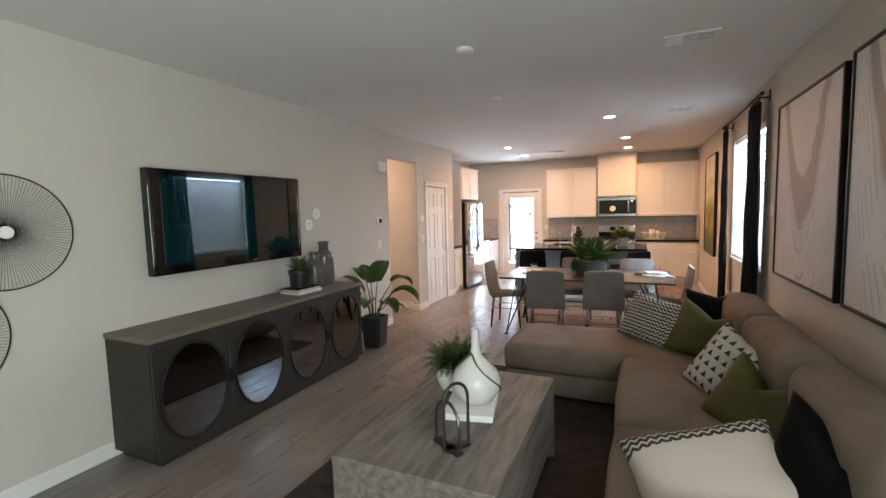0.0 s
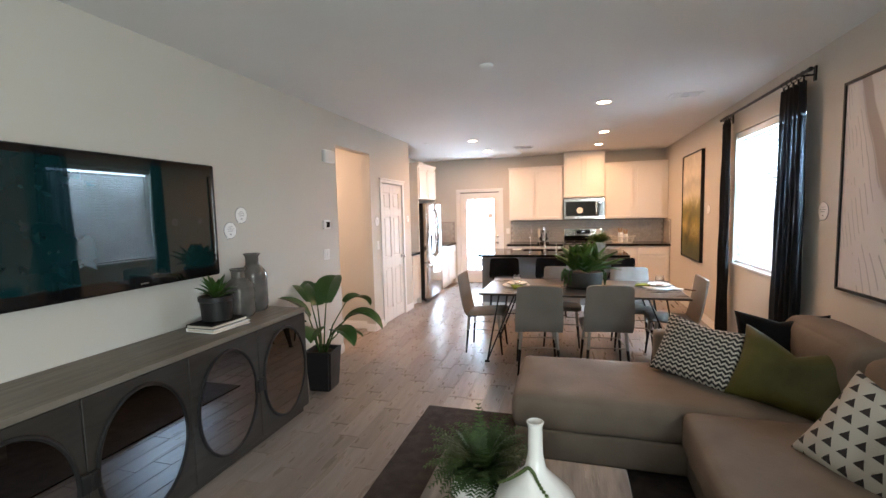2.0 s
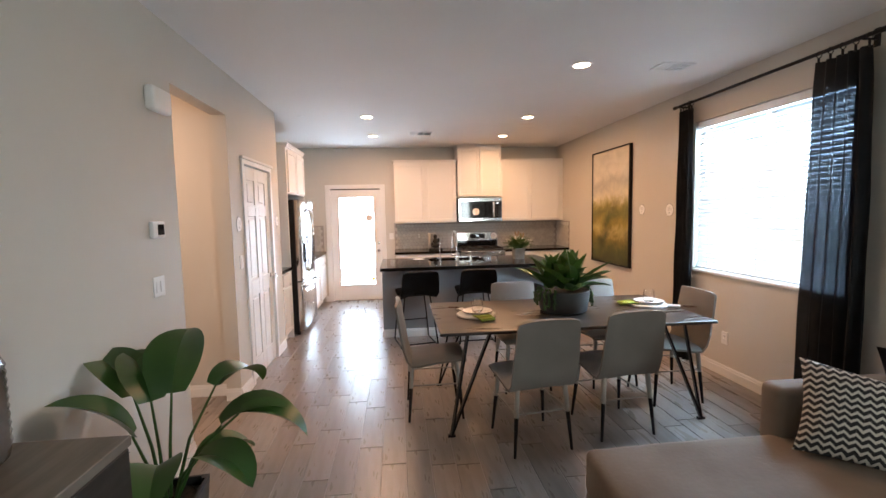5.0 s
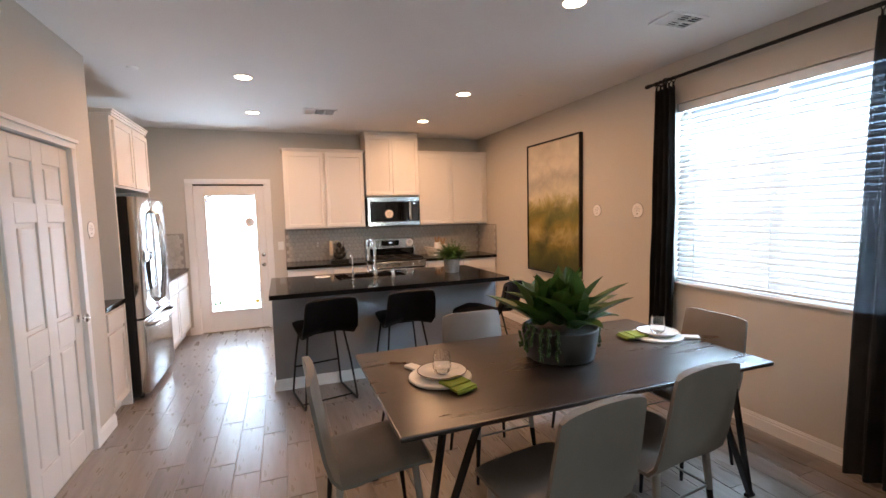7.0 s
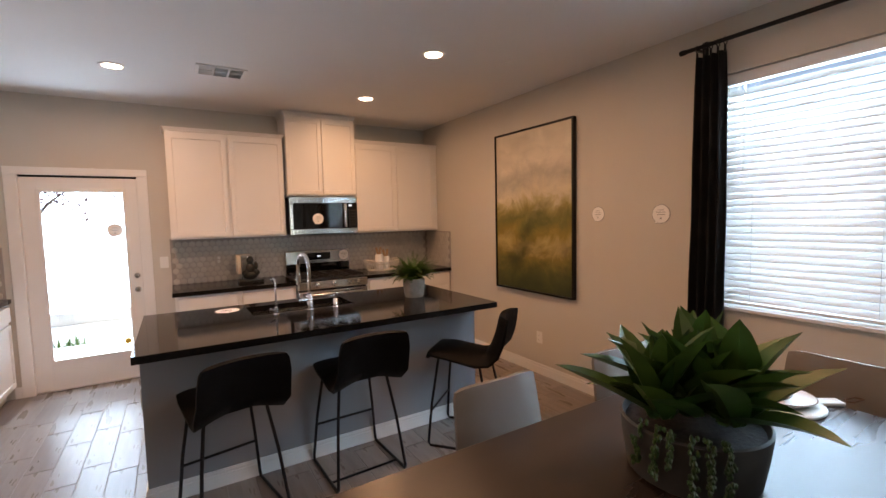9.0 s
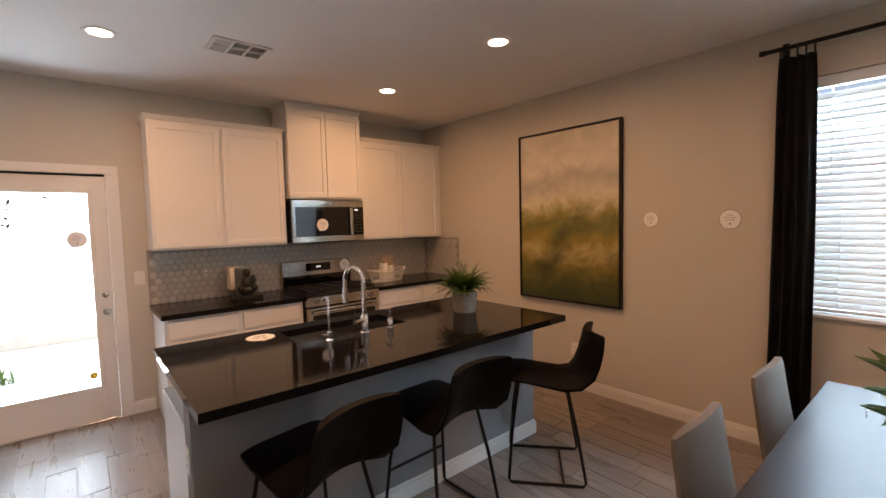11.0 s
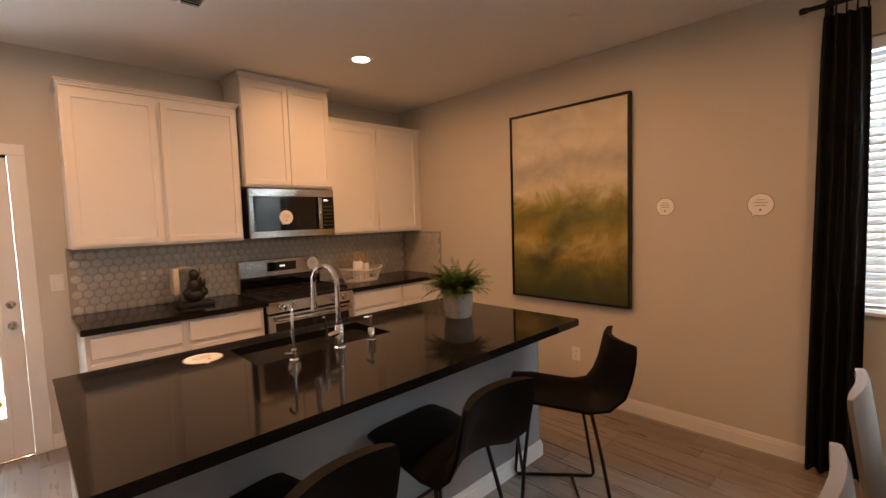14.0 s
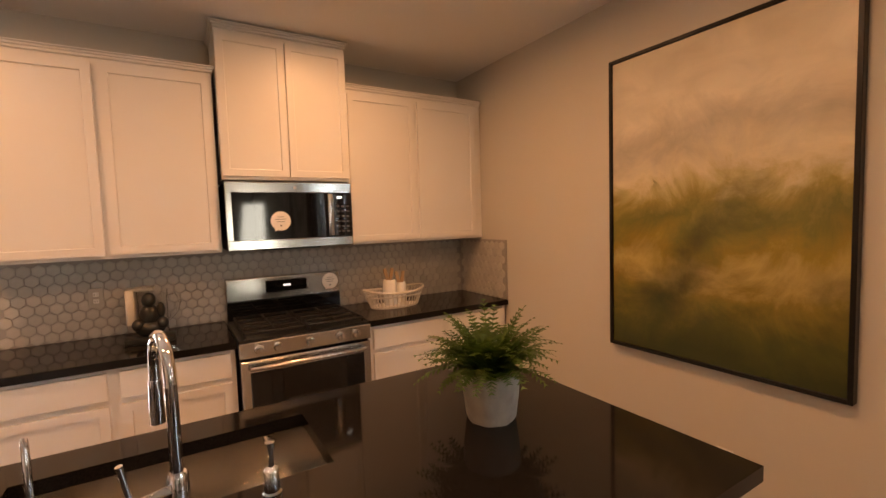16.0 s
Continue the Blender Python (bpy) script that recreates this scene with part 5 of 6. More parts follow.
# coffee table
M_GREYWOOD = mat("weathered_grey_wood", (0.25, 0.22, 0.19), 0.55, var=0.22, scale=4, col2=(0.11, 0.094, 0.08), stretch=(7, 0.8, 7), bump=0.35, bscale=18)
ct = thing("coffee_table", pose(-0.66, 2.455, 0), "weathered grey wood block coffee table on the rug", "coffee table")
part("top", box(BM(), -0.385, 0.385, -0.63, 0.63, 0.49, 0.53, 0.005, 2), M_GREYWOOD, ct)
for s in (-1, 1):
    part("end_panel", box(BM(), -0.383, 0.383, s * 0.628 - 0.02 - 0.02 * s, s * 0.628 + 0.02 - 0.02 * s, 0.012, 0.489, 0.004, 1), M_GREYWOOD, ct)
    part("side_panel", box(BM(), s * 0.37 - 0.012, s * 0.37 + 0.012, -0.585, 0.585, 0.13, 0.489, 0.003, 1), M_GREYWOOD, ct)
part("shelf", box(BM(), -0.357, 0.357, -0.586, 0.586, 0.13, 0.155), M_GREYWOOD, ct)

M_RUG = mat("dark_brown_rug", (0.040, 0.028, 0.022), 0.95, var=0.25, scale=14, bump=0.9, bscale=160)
tagged(part("area_rug", box(BM(), -1.62, 0.9, 1.15, 4.555, 0.0005, 0.012, 0.004, 2), M_RUG), "dark brown low-pile area rug on the tile floor", "rug")

# sofa
M_SOFA = mat("beige_velvet", (0.20, 0.155, 0.118), 0.78, var=0.10, scale=3.5, bump=0.35, bscale=45)


def cushion(bm, x0, x1, y0, y1, z0, z1, r=0.05, puff=0.02):
    """A soft block: rounded edges, gently swollen faces."""
    cx, cy, cz = (x0 + x1) / 2, (y0 + y1) / 2, (z0 + z1) / 2
    hx, hy, hz = (x1 - x0) / 2, (y1 - y0) / 2, (z1 - z0) / 2
    r_ = bmesh.ops.create_cube(bm, size=2.0)
    es = list({e for v in r_["verts"] for e in v.link_edges})
    bmesh.ops.subdivide_edges(bm, edges=es, cuts=11, use_grid_fill=True)
    for v in bm.verts:
        q = v.co.copy()
        q = Vector([math.sin(c * math.pi / 2) for c in q])
        p = Vector((q.x * hx, q.y * hy, q.z * hz))
        inner = Vector((max(-hx + r, min(hx - r, p.x)), max(-hy + r, min(hy - r, p.y)), max(-hz + r, min(hz - r, p.z))))
        d = p - inner
        if d.length > 1e-6:
            p = inner + d.normalized() * min(d.length, r) if d.length > r else p
        p.x += puff * (abs(q.x) > 0.98) * math.copysign(1, q.x) * (1 - q.y ** 2) * (1 - q.z ** 2)
        p.y += puff * (abs(q.y) > 0.98) * math.copysign(1, q.y) * (1 - q.x ** 2) * (1 - q.z ** 2)
        p.z += puff * (abs(q.z) > 0.98) * math.copysign(1, q.z) * (1 - q.x ** 2) * (1 - q.y ** 2)
        p += 0.006 * noise.noise_vector((p + Vector((cx, cy, cz))) * 5)
        v.co = p + Vector((cx, cy, cz))
    return bm


so = thing("sectional_sofa", pose(0, 0, 0), "beige velvet sectional sofa with a chaise and loose cushions", "sofa")
part("base", box(box(BM(), 0.14, 1.20, 1.70, 3.90, 0.05, 0.24, 0.02, 3), -0.835, 1.20, 3.90, 4.70, 0.05, 0.24, 0.02, 3), M_SOFA, so, "", True)
part("chaise_cushion", cushion(BM(), -0.85, 0.92, 3.885, 4.70, 0.235, 0.46, 0.05, 0.015), M_SOFA, so, "", True)
part("seat_cushion", cushion(BM(), 0.10, 0.92, 2.765, 3.88, 0.235, 0.465, 0.05, 0.018), M_SOFA, so, "", True)
part("seat_cushion", cushion(BM(), 0.10, 0.92, 1.90, 2.755, 0.235, 0.465, 0.05, 0.018), M_SOFA, so, "", True)
part("back_frame", box(BM(), 1.02, 1.22, 1.70, 4.72, 0.06, 0.76, 0.05, 4), M_SOFA, so, "", True)
part("back_cushion", cushion(BM(), 0.84, 1.10, 3.78, 4.60, 0.45, 0.88, 0.08, 0.025), M_SOFA, so, "", True)
part("back_cushion", cushion(BM(), 0.84, 1.10, 2.80, 3.77, 0.45, 0.875, 0.08, 0.025), M_SOFA, so, "", True)
part("back_cushion", cushion(BM(), 0.84, 1.10, 1.90, 2.79, 0.45, 0.875, 0.08, 0.025), M_SOFA, so, "", True)
part("arm", box(BM(), 0.09, 1.06, 4.62, 4.76, 0.06, 0.70, 0.035, 4), M_SOFA, so, "", True)
part("arm", box(BM(), 0.08, 1.06, 1.68, 1.895, 0.06, 0.61, 0.05, 4), M_SOFA, so, "", True)
for x, y in ((-0.76, 3.97), (-0.76, 4.62), (0.2, 1.76), (1.12, 1.76), (1.12, 4.64)):
    part("foot", rod(BM(), (x, y, 0.011), (x, y, 0.055), 0.022, 0.028), M_BLACKM, so)


def pattern_mat(name, kind, a, bcol):
    m = bpy.data.materials.new(name)
    m.use_nodes = True
    nt = m.node_tree
    b = nt.nodes["Principled BSDF"]
    b.inputs["Roughness"].default_value = 0.85
    tc = nt.nodes.new("ShaderNodeTexCoord")
    sp = nt.nodes.new("ShaderNodeSeparateXYZ")
    nt.links.new(tc.outputs["Object"], sp.inputs[0])
    x, z = sp.outputs[0], sp.outputs[2]
    if kind == "triangle":
        row = node_math(nt, 'MULTIPLY', z, 16.0)
        fz = node_math(nt, 'FRACT', node_math(nt, 'ADD', row, 20.0))
        sh = node_math(nt, 'MULTIPLY', node_math(nt, 'FLOOR', node_math(nt, 'ADD', row, 20.0)), 0.5)
        fx = node_math(nt, 'FRACT', node_math(nt, 'ADD', node_math(nt, 'MULTIPLY', x, 16.0), node_math(nt, 'ADD', sh, 20.0)))
        tri = node_math(nt, 'ABSOLUTE', node_math(nt, 'SUBTRACT', fx, 0.5))
        lim = node_math(nt, 'MULTIPLY', node_math(nt, 'SUBTRACT', 0.78, fz), 0.55)
        f = node_math(nt, 'MULTIPLY', node_math(nt, 'LESS_THAN', tri, lim), node_math(nt, 'GREATER_THAN', fz, 0.18))
    else:
        zz = node_math(nt, 'ABSOLUTE', node_math(nt, 'SUBTRACT', node_math(nt, 'FRACT', node_math(nt, 'ADD', node_math(nt, 'MULTIPLY', x, 26.0), 20.0)), 0.5))
        wob = nt.nodes.new("ShaderNodeTexNoise")
        wob.inputs["Scale"].default_value = 14
        nt.links.new(tc.outputs["Object"], wob.inputs["Vector"])
        zw = node_math(nt, 'ADD', z, node_math(nt, 'MULTIPLY', wob.outputs[0], 0.012))
        f = node_math(nt, 'GREATER_THAN', node_math(nt, 'FRACT', node_math(nt, 'ADD', node_math(nt, 'ADD', node_math(nt, 'MULTIPLY', zw, 34.0), node_math(nt, 'MULTIPLY', zz, 1.1)), 20.0)), 0.42)
        if kind == "band":
            f = node_math(nt, 'MULTIPLY', f, node_math(nt, 'GREATER_THAN', z, 0.085))
    mix = nt.nodes.new("ShaderNodeMix")
    mix.data_type = 'RGBA'
    nt.links.new(f, mix.inputs[0])
    mix.inputs[6].default_value, mix.inputs[7].default_value = (*a, 1), (*bcol, 1)
    nt.links.new(mix.outputs[2], b.inputs["Base Color"])
    n = nt.nodes.new("ShaderNodeTexNoise")
    n.inputs["Scale"].default_value = 120
    nt.links.new(tc.outputs["Object"], n.inputs["Vector"])
    bp = nt.nodes.new("ShaderNodeBump")
    bp.inputs["Strength"].default_value = 0.4
    bp.inputs["Distance"].default_value = 0.006
    hh = node_math(nt, 'ADD', n.outputs[0], node_math(nt, 'MULTIPLY', f, 0.8 if kind != "triangle" else 0.0))
    nt.links.new(hh, bp.inputs["Height"])
    nt.links.new(bp.outputs[0], b.inputs["Normal"])
    return m


M_KNIT = pattern_mat("black_cream_knit", "knit", (0.56, 0.51, 0.44), (0.025, 0.022, 0.022))
M_TRI = pattern_mat("triangle_print_cloth", "triangle", (0.50, 0.455, 0.39), (0.03, 0.022, 0.02))
M_BAND = pattern_mat("cream_cloth_black_band", "band", (0.50, 0.435, 0.365), (0.03, 0.027, 0.026))
M_OLIVE = mat("olive_velvet", (0.085, 0.075, 0.008), 0.6, var=0.2, scale=6, bump=0.15, bscale=300)


def pillow(m, w, h, t, material, label, seed=0, chop=0.0):
    p = thing("throw_pillow", m, label, "pillow", "throw pillows on the sofa")
    b = BM()
    n = 18
    def side(s):
        rows = []
        for j in range(n + 1):
            row = []
            for i in range(n + 1):
                u, v = math.sin((-1 + 2 * i / n) * math.pi / 2), math.sin((-1 + 2 * j / n) * math.pi / 2)
                th = t / 2 * math.sqrt(max(0, (1 - u ** 4) * (1 - v ** 4)))
                x = w / 2 * u * (1 - 0.09 * (1 - v * v))
                z = h / 2 * v * (1 - 0.09 * (1 - u * u)) - chop * h * max(0, v) * (1 - abs(u)) ** 1.5
                th += 0.012 * noise.noise(Vector((u * 2.2 + seed, v * 2.2, s * 3))) * (1 - u ** 6) * (1 - v ** 6)
                row.append(b.verts.new((x, s * th, z)))
            rows.append(row)
        return rows
    for s in (-1, 1):
        r = side(s)
        for j in range(n):
            for i in range(n):
                q = (r[j][i], r[j][i + 1], r[j + 1][i + 1], r[j + 1][i])
                b.faces.new(q if s < 0 else q[::-1])
    bmesh.ops.remove_doubles(b, verts=b.verts, dist=0.0006)
    part("cover", b, material, p, "", True)


pillow(pose(0.33, 4.385, 0.64, -30, 5, -40), 0.58, 0.42, 0.16, M_KNIT, "black and cream chunky knit lumbar pillow", 1, 0.05)
pillow(pose(0.70, 4.06, 0.645, -30, 5, -37), 0.58, 0.45, 0.17, M_OLIVE, "olive green velvet throw pillow with a chopped top", 2, 0.24)
pillow(pose(0.80, 4.47, 0.685, -16, -4, -25), 0.50, 0.44, 0.13, M_LEATHER, "black leather throw pillow behind a green one", 3, 0.10)
pillow(pose(0.71, 3.36, 0.61, -30, 16, -60), 0.44, 0.45, 0.19, M_TRI, "cream throw pillow with a black triangle print", 4, 0.04)
pillow(pose(0.77, 2.92, 0.59, -34, 6, -58), 0.50, 0.42, 0.19, M_OLIVE, "olive green velvet throw pillow with a chopped top", 5, 0.30)
pillow(pose(0.47, 2.24, 0.545, -58, -14, 12), 0.60, 0.38, 0.27, M_BAND, "cream lumbar pillow with a black stitched band", 6, 0.02)
pillow(pose(0.84, 2.14, 0.63, -22, 4, -50), 0.50, 0.50, 0.18, M_LEATHER, "black leather throw pillow against the sofa back", 7, 0.26)

# coffee table things
M_WHITEC = mat("white_ceramic", (0.78, 0.76, 0.73), 0.22, var=0.02)
M_BEAD = mat("green_beads", (0.06, 0.09, 0.02), 0.6)
bk1 = thing("book", pose(-0.62, 2.50, 0.531, 0, 0, 12), "white hardcover book under a vase", "book")
part("cover", box(BM(), -0.13, 0.13, -0.17, 0.17, 0, 0.035, 0.003, 1), M_SIGN, bk1)
va = thing("gourd_vase", pose(-0.60, 2.52, 0.567), "white fluted ceramic bottle vase with a long neck", "vase")
part("body", lathe(BM(), [(0.06, 0), (0.09, 0.012), (0.128, 0.07), (0.135, 0.115), (0.115, 0.17), (0.065, 0.22), (0.032, 0.255), (0.023, 0.30), (0.021, 0.385), (0.026, 0.40), (0.022, 0.402), (0.017, 0.38), (0.0, 0.37)], 64, ribs=32, depth=0.012), M_WHITEC, va, "", True)
gb = BM()
VASE = [(0.0, 0.06), (0.012, 0.09), (0.07, 0.128), (0.115, 0.135), (0.17, 0.115), (0.22, 0.065), (0.255, 0.032), (0.30, 0.023)]
for k in range(84):
    a = k * math.tau / 84
    z = 0.145 + 0.125 * math.cos(a)
    lo = max(q for q in VASE if q[0] <= z)
    hi = min(q for q in VASE if q[0] > z)
    rad = lo[1] + (hi[1] - lo[1]) * (z - lo[0]) / (hi[0] - lo[0]) + 0.007
    bmesh.ops.create_icosphere(gb, subdivisions=1, radius=0.0062, matrix=Matrix.Translation((rad * math.cos(a - 2.4), rad * math.sin(a - 2.4), z)))
gl = thing("bead_garland", pose(-0.60, 2.52, 0.567, 0, 0, 20), "green beaded garland draped round the vase", "garland")
part("beads", gb, M_BEAD, gl)
wp = thing("bushy_plant", pose(-0.80, 2.70, 0.531), "bushy dark green plant in a round white pot", "plant")
part("pot", lathe(BM(), [(0.05, 0), (0.09, 0.02), (0.115, 0.08), (0.10, 0.14), (0.07, 0.165), (0.06, 0.16), (0, 0.14)], 40), M_WHITEC, wp, "round white pot", True)
frond_plant(wp, 120, 0.21, M_FERND, 8, 0.14, 0.055, 30, 89)
M_PEWTER = mat("dark_pewter", (0.10, 0.095, 0.09), 0.35, 0.9, var=0.1)
scu = thing("arch_sculpture", pose(-0.56, 2.08, 0.531, 0, 0, 20), "two interlocked dark metal arches on the coffee table", "sculpture")
for a, w, h in ((35, 0.065, 0.29), (-50, 0.09, 0.20)):
    pts = [(-w, 0, 0.008), (-w, 0, h - w)] + [(-w * math.cos(radians(t)), 0, h - w + w * math.sin(radians(t)) * 1.2) for t in range(15, 180, 15)] + [(w, 0, h - w), (w, 0, 0.008)]
    tb2 = tube(BM(), pts, 0.0075, 8)
    box(tb2, -w, w, -0.02, 0.02, 0, 0.012)
    bmesh.ops.transform(tb2, matrix=pose(0.02 * (1 if a > 0 else -1), 0.0, 0, 0, 0, a), verts=tb2.verts)
    part("arch", tb2, M_PEWTER, scu, "", True)

# console things
M_GLAZE = mat("silver_grey_glaze", (0.20, 0.185, 0.17), 0.18, 0.35, var=0.2, scale=9, bump=0.3, bscale=60)
for x, y, s in ((-2.89, 3.93, 0.36), (-2.93, 4.13, 0.455)):
    v = thing("bottle_vase", pose(x, y, 0.857), "grey glazed ceramic bottle vase with ribbed shoulder", "vase", "grey glazed vases")
    r = 0.108
    prof = [(r * 0.82, 0), (r * 0.92, 0.01), (r, s * 0.12)]
    prof += [(r * (1.0 - 0.03 * (k % 2)), s * (0.12 + 0.028 * k)) for k in range(1, 19)]
    prof += [(r * 0.86, s * 0.70), (r * 0.60, s * 0.77), (r * 0.46, s * 0.81), (r * 0.46, s * 0.94), (r * 0.58, s * 0.985), (r * 0.58, s), (r * 0.5, s), (r * 0.42, s * 0.94), (0, s * 0.9)]
    part("body", lathe(BM(), prof, 36), M_GLAZE, v, "", True)
M_PAGES = mat("page_edges", (0.66, 0.60, 0.50), 0.8, var=0.08, scale=90)
for k, (w, zz, mt, lab) in enumerate(((0.12, 0.0, M_SIGN, "white hardcover book lying on the console"), (0.11, 0.024, M_LEATHER, "black hardcover book on a white one"))):
    b = thing("book", pose(-2.80 - 0.01 * k, 3.62, 0.857 + zz, 0, 0, -4 + 3 * k), lab, "book", "stacked books")
    part("page_block", box(BM(), -w + 0.006, w - 0.005, -0.15, 0.15, 0.003, 0.020), M_PAGES, b)
    part("cover", box(box(box(BM(), -w, w, -0.155, 0.155, 0, 0.003), -w, w, -0.155, 0.155, 0.020, 0.023), -w, -w + 0.004, -0.155, 0.155, 0.003, 0.020), mt, b)
sp_ = thing("small_succulent", pose(-2.83, 3.64, 0.905), "small spiky succulent in a black ribbed pot", "plant")
part("pot", lathe(BM(), [(0.088, 0), (0.094, 0.005), (0.104, 0.13), (0.112, 0.135), (0.112, 0.165), (0.102, 0.165), (0.098, 0.145), (0, 0.145)], 32), M_POTB, sp_, "black pot", True)
for k in range(26):
    b = BM()
    t = k / 26
    leaf(b, (0.01 * math.cos(k), 0.01 * math.sin(k), 0.145), k * 137.5, rp.uniform(0.13, 0.19), 0.042, 25 + 60 * t, 20, 0.2, 5)
    part("leaf", b, M_LEAF, sp_, "", True)

# tall plant beside the console
bp_ = thing("bird_of_paradise_plant", pose(-2.70, 4.72, 0), "large leafy potted plant in a tapered square black pot", "plant")
pb_ = lathe(BM(), [(0.135, 0), (0.15, 0.02), (0.185, 0.36), (0.18, 0.37), (0.165, 0.37), (0.16, 0.33), (0, 0.33)], 4)
bmesh.ops.bevel(pb_, geom=[e for e in pb_.edges if abs((e.verts[0].co - e.verts[1].co).normalized().z) > 0.9], offset=0.02, segments=3, affect='EDGES')
bmesh.ops.rotate(pb_, cent=(0, 0, 0), matrix=Matrix.Rotation(radians(50), 3, 'Z'), verts=pb_.verts)
part("pot", pb_, M_POTB, bp_, "tapered square black planter")
part("soil", lathe(BM(), [(0, 0.340), (0.112, 0.340), (0.112, 0.332)], 12), M_SOIL, bp_)
for az, tilt, stem, L, W, rise, droop in ((100, 12, 0.52, 0.36, 0.20, 62, 60), (-70, 24, 0.32, 0.28, 0.15, 30, 80), (20, 30, 0.40, 0.34, 0.17, 35, 95), (60, 26, 0.55, 0.30, 0.15, 30, 100), (-20, 28, 0.30, 0.28, 0.15, 20, 90), (150, 18, 0.55, 0.34, 0.18, 50, 60), (-110, 26, 0.42, 0.34, 0.17, 25, 60), (45, 34, 0.22, 0.24, 0.13, 15, 70), (135, 12, 0.50, 0.30, 0.16, 60, 60), (5, 34, 0.52, 0.30, 0.14, 5, 70), (-150, 12, 0.40, 0.3, 0.16, 60, 50)):
    d = Vector((math.cos(radians(az)), math.sin(radians(az)), 0))
    p0 = Vector((d.x * 0.03, d.y * 0.03, 0.33))
    stem *= 0.86
    p1 = p0 + d * stem * math.sin(radians(tilt)) * 0.4 + Vector((0, 0, stem * 0.5))
    p2 = p0 + d * stem * math.sin(radians(tilt)) * 1.1 + Vector((0, 0, stem * math.cos(radians(tilt))))
    lf = part("leaf", leaf(BM(), p2, az, L * 1.12, W * 1.25, rise, droop, 0.2, 10, tipw=1.0), M_PADDLE, bp_, "broad glossy green leaf", True)
    part("stem", tube(BM(), [p0, p1, p2], [0.008, 0.007, 0.005], 7), M_PADDLE, lf, "", True)

# outside tree seen through the door
tr = thing("garden_tree", pose(-3.6, 14.0, -0.12), "small purple-leaved garden tree behind the back door", "tree")
M_BARK = mat("bark", (0.12, 0.09, 0.07), 0.9, var=0.2, scale=12, bump=0.6)
M_TLEAF = mat("purple_leaf", (0.10, 0.055, 0.055), 0.6, var=0.2, rand=0.3, trans=0.3)
part("trunk", tube(BM(), [(0, 0, 0), (0.03, 0, 0.8), (0, 0.04, 1.6), (0.05, 0, 2.3)], [0.07, 0.055, 0.045, 0.03], 10), M_BARK, tr, "", True)
rt = random.Random(4)
for k in range(5):
    a = k * 1.26
    part("limb", tube(BM(), [(0, 0, 1.5 + 0.1 * k), (0.35 * math.cos(a), 0.35 * math.sin(a), 2.0 + 0.1 * k), (0.8 * math.cos(a), 0.8 * math.sin(a), 2.4 + 0.12 * k)], [0.03, 0.02, 0.008], 7), M_BARK, tr, "", True)
cr = BM()
for k in range(1500):
    a, e, r = rt.uniform(0, math.tau), rt.uniform(-0.9, 1.3), 1.15 * rt.random() ** 0.4 * (0.75 + 0.35 * math.sin(3 * k))
    c = Vector((r * math.cos(a) * math.cos(e), r * math.sin(a) * math.cos(e), 2.45 + 0.75 * r * math.sin(e)))
    u, w = Vector([rt.uniform(-1, 1) for _ in range(3)]).normalized(), Vector([rt.uniform(-1, 1) for _ in range(3)]).normalized()
    s = rt.uniform(0.03, 0.06)
    cr.faces.new([cr.verts.new(c - u * s), cr.verts.new(c + w * s * 0.5), cr.verts.new(c + u * s), cr.verts.new(c - w * s * 0.5)])
tagged(part("crown", cr, M_TLEAF, tr, "loose purple foliage"), kind="stuff")

sh = thing("garden_shrub", pose(-3.15, 13.0, -0.12), "low yellow-green shrub on the sunny patio edge", "shrub")
sbm = BM()
for k in range(70):
    leaf(sbm, (rt.uniform(-0.35, 0.35), rt.uniform(-0.15, 0.15), 0.0), rt.uniform(0, 360), rt.uniform(0.12, 0.26), 0.02, rt.uniform(40, 85), 40, 0.2, 4)
tagged(part("blades", sbm, M_FERN, sh), kind="stuff")

# ---- tiles, laid last ----


def hex_mesh(r):
    b = BM()
    vs = [(r * math.cos(radians(30 + 60 * k)), r * math.sin(radians(30 + 60 * k))) for k in range(6)]
    lo = [b.verts.new((x, 0.0, z)) for x, z in vs]
    hi = [b.verts.new((x * 0.94, -0.004, z * 0.94)) for x, z in vs]
    b.faces.new(hi)
    for k in range(6):
        b.faces.new((lo[k], hi[k], hi[(k + 1) % 6], lo[(k + 1) % 6]))
    return mesh_of("tile", b, M_HEX)


HR = 0.0365
hm = hex_mesh(HR * 0.955)
side_tiles = BM()
dx, dz = HR * math.sqrt(3), HR * 1.5


def joined_tile(m):
    k = len(side_tiles.verts)
    side_tiles.from_mesh(hm)
    side_tiles.verts.ensure_lookup_table()
    bmesh.ops.transform(side_tiles, matrix=m, verts=side_tiles.verts[k:])


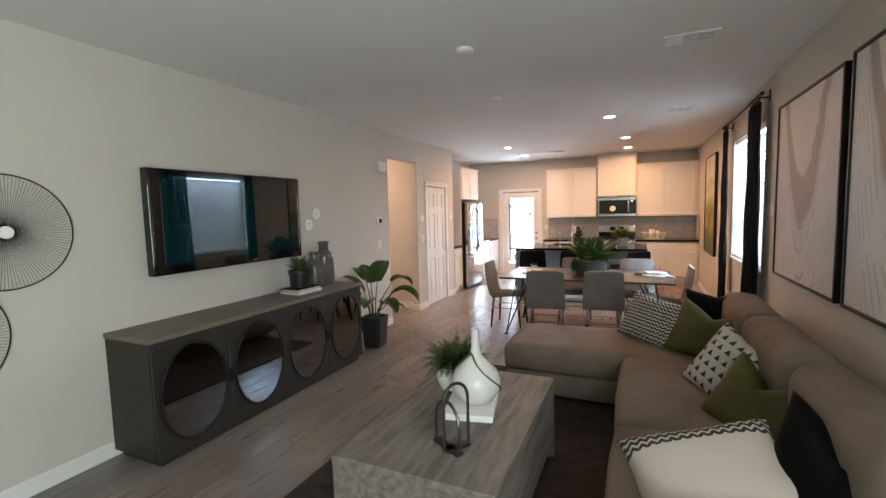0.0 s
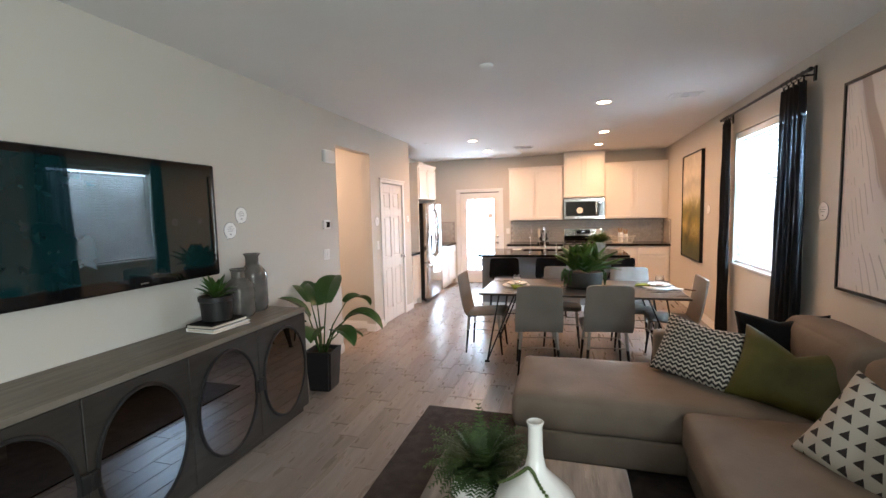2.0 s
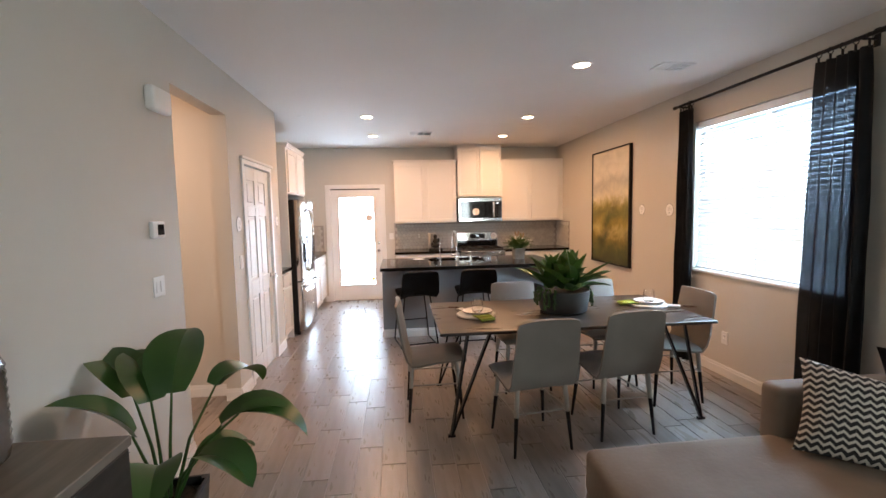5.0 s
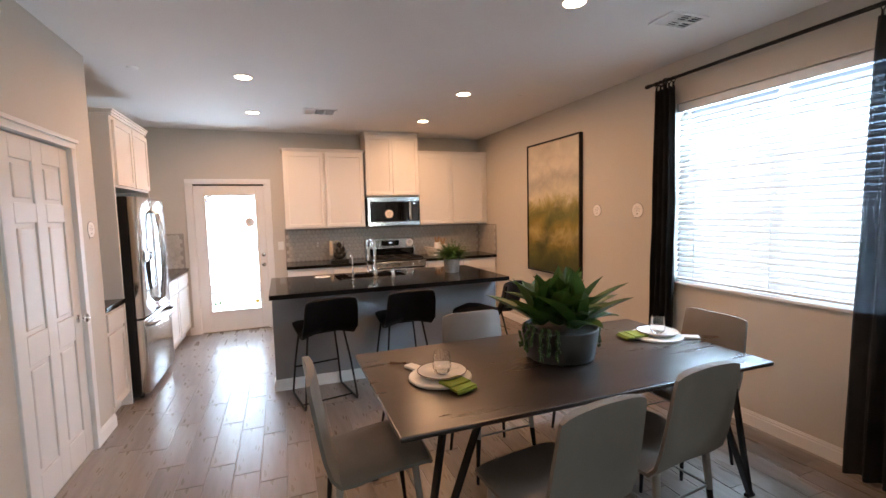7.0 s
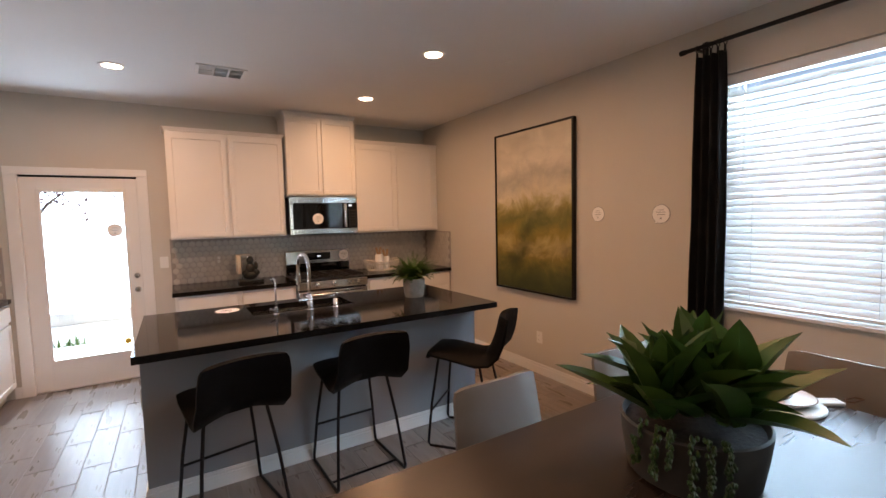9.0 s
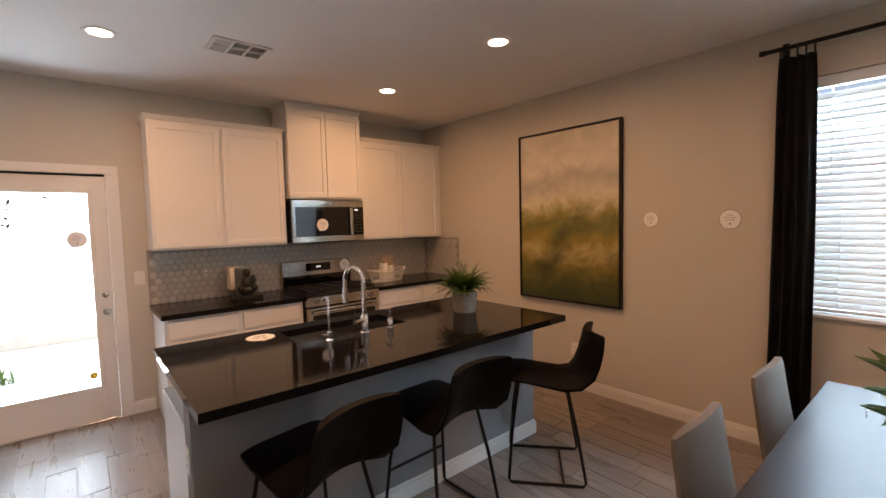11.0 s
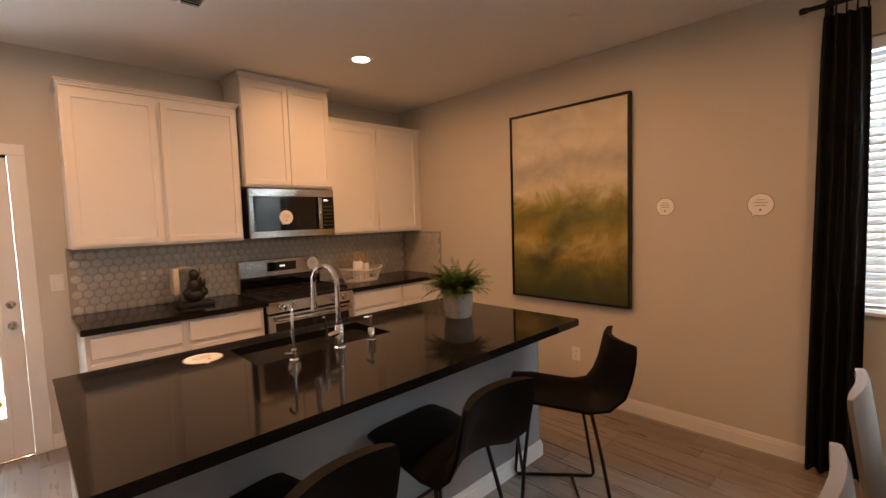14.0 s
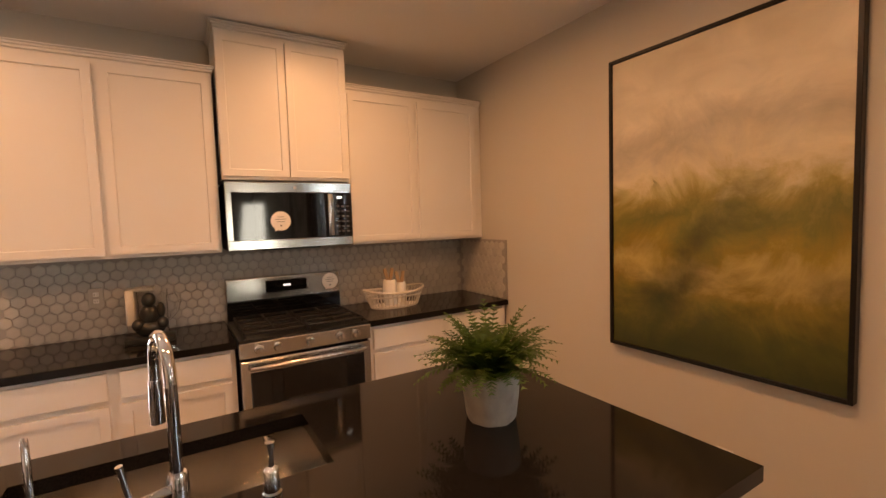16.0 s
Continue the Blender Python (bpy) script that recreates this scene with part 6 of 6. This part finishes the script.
for row in range(8):
    z = 0.945 + row * dz
    for col in range(48):
        x = -1.70 + (col + 0.5 * (row % 2)) * dx
        if x > 1.25:
            continue
        if x > 0.70:
            joined_tile(pose(x, 10.7898, z))
            continue
        o = new("tile", hm)
        o.parent = bsp
        o.location = (x, 10.7898, z)
    for col in range(10):
        x = -3.05 - (col + 0.5 * (row % 2)) * dx
        if x > -3.68:
            joined_tile(pose(x, 10.7898, z))
    for col in range(10):
        y = 10.745 - (col + 0.5 * (row % 2)) * dx
        if y > 10.20:
            joined_tile(pose(XR - 0.0097, y, z, 0, 0, -90))
tagged(part("tiles", side_tiles, M_HEX, bsp), kind="stuff")

PW, PL, GAP = 0.1535, 0.61, 0.004


def plank_box(b, x, y0, y1):
    box(b, x + GAP / 2, x + PW - GAP / 2, y0 + GAP / 2, y1 - GAP / 2, -0.012, 0.0, 0.0012, 1)


pb = BM()
plank_box(pb, 0, 0, PL)
pm = mesh_of("plank", pb, M_PLANK)
rest = BM()
rng = random.Random(5)
made = 0
ncol = int((XR - XL) / PW) + 1
for c in range(-4, ncol):
    x = XL + c * PW
    off = rng.random() * PL
    y = YN - off
    while y < YB:
        y0, y1 = max(y, YN), min(y + PL, YB)
        if x + PW <= XR + 0.001 and y1 - y0 > 0.03 and (c >= 0 or y0 > 8.2):
            whole = y1 - y0 > PL - 0.001
            if whole and made < 296 and 3.4 < y0 < 9.6 and x < -0.3 and c >= 0:
                o = new("plank", pm)
                o.parent = flr
                o.location = (x, y0, 0)
                made += 1
            else:
                box(rest, x + GAP / 2, min(x + PW - GAP / 2, XR), y0 + GAP / 2, y1 - GAP / 2, -0.012, 0.0)
        y += PL
for c in range(-14, 0):
    x = XL + c * PW
    y = 5.30 - rng.random() * PL
    while y < 6.72:
        y0, y1 = max(y, 5.30), min(y + PL, 6.72)
        if y1 - y0 > 0.03:
            box(rest, x + GAP / 2, x + PW - GAP / 2, y0 + GAP / 2, y1 - GAP / 2, -0.012, 0.0)
        y += PL
tagged(part("planks", rest, M_PLANK, flr), kind="stuff")
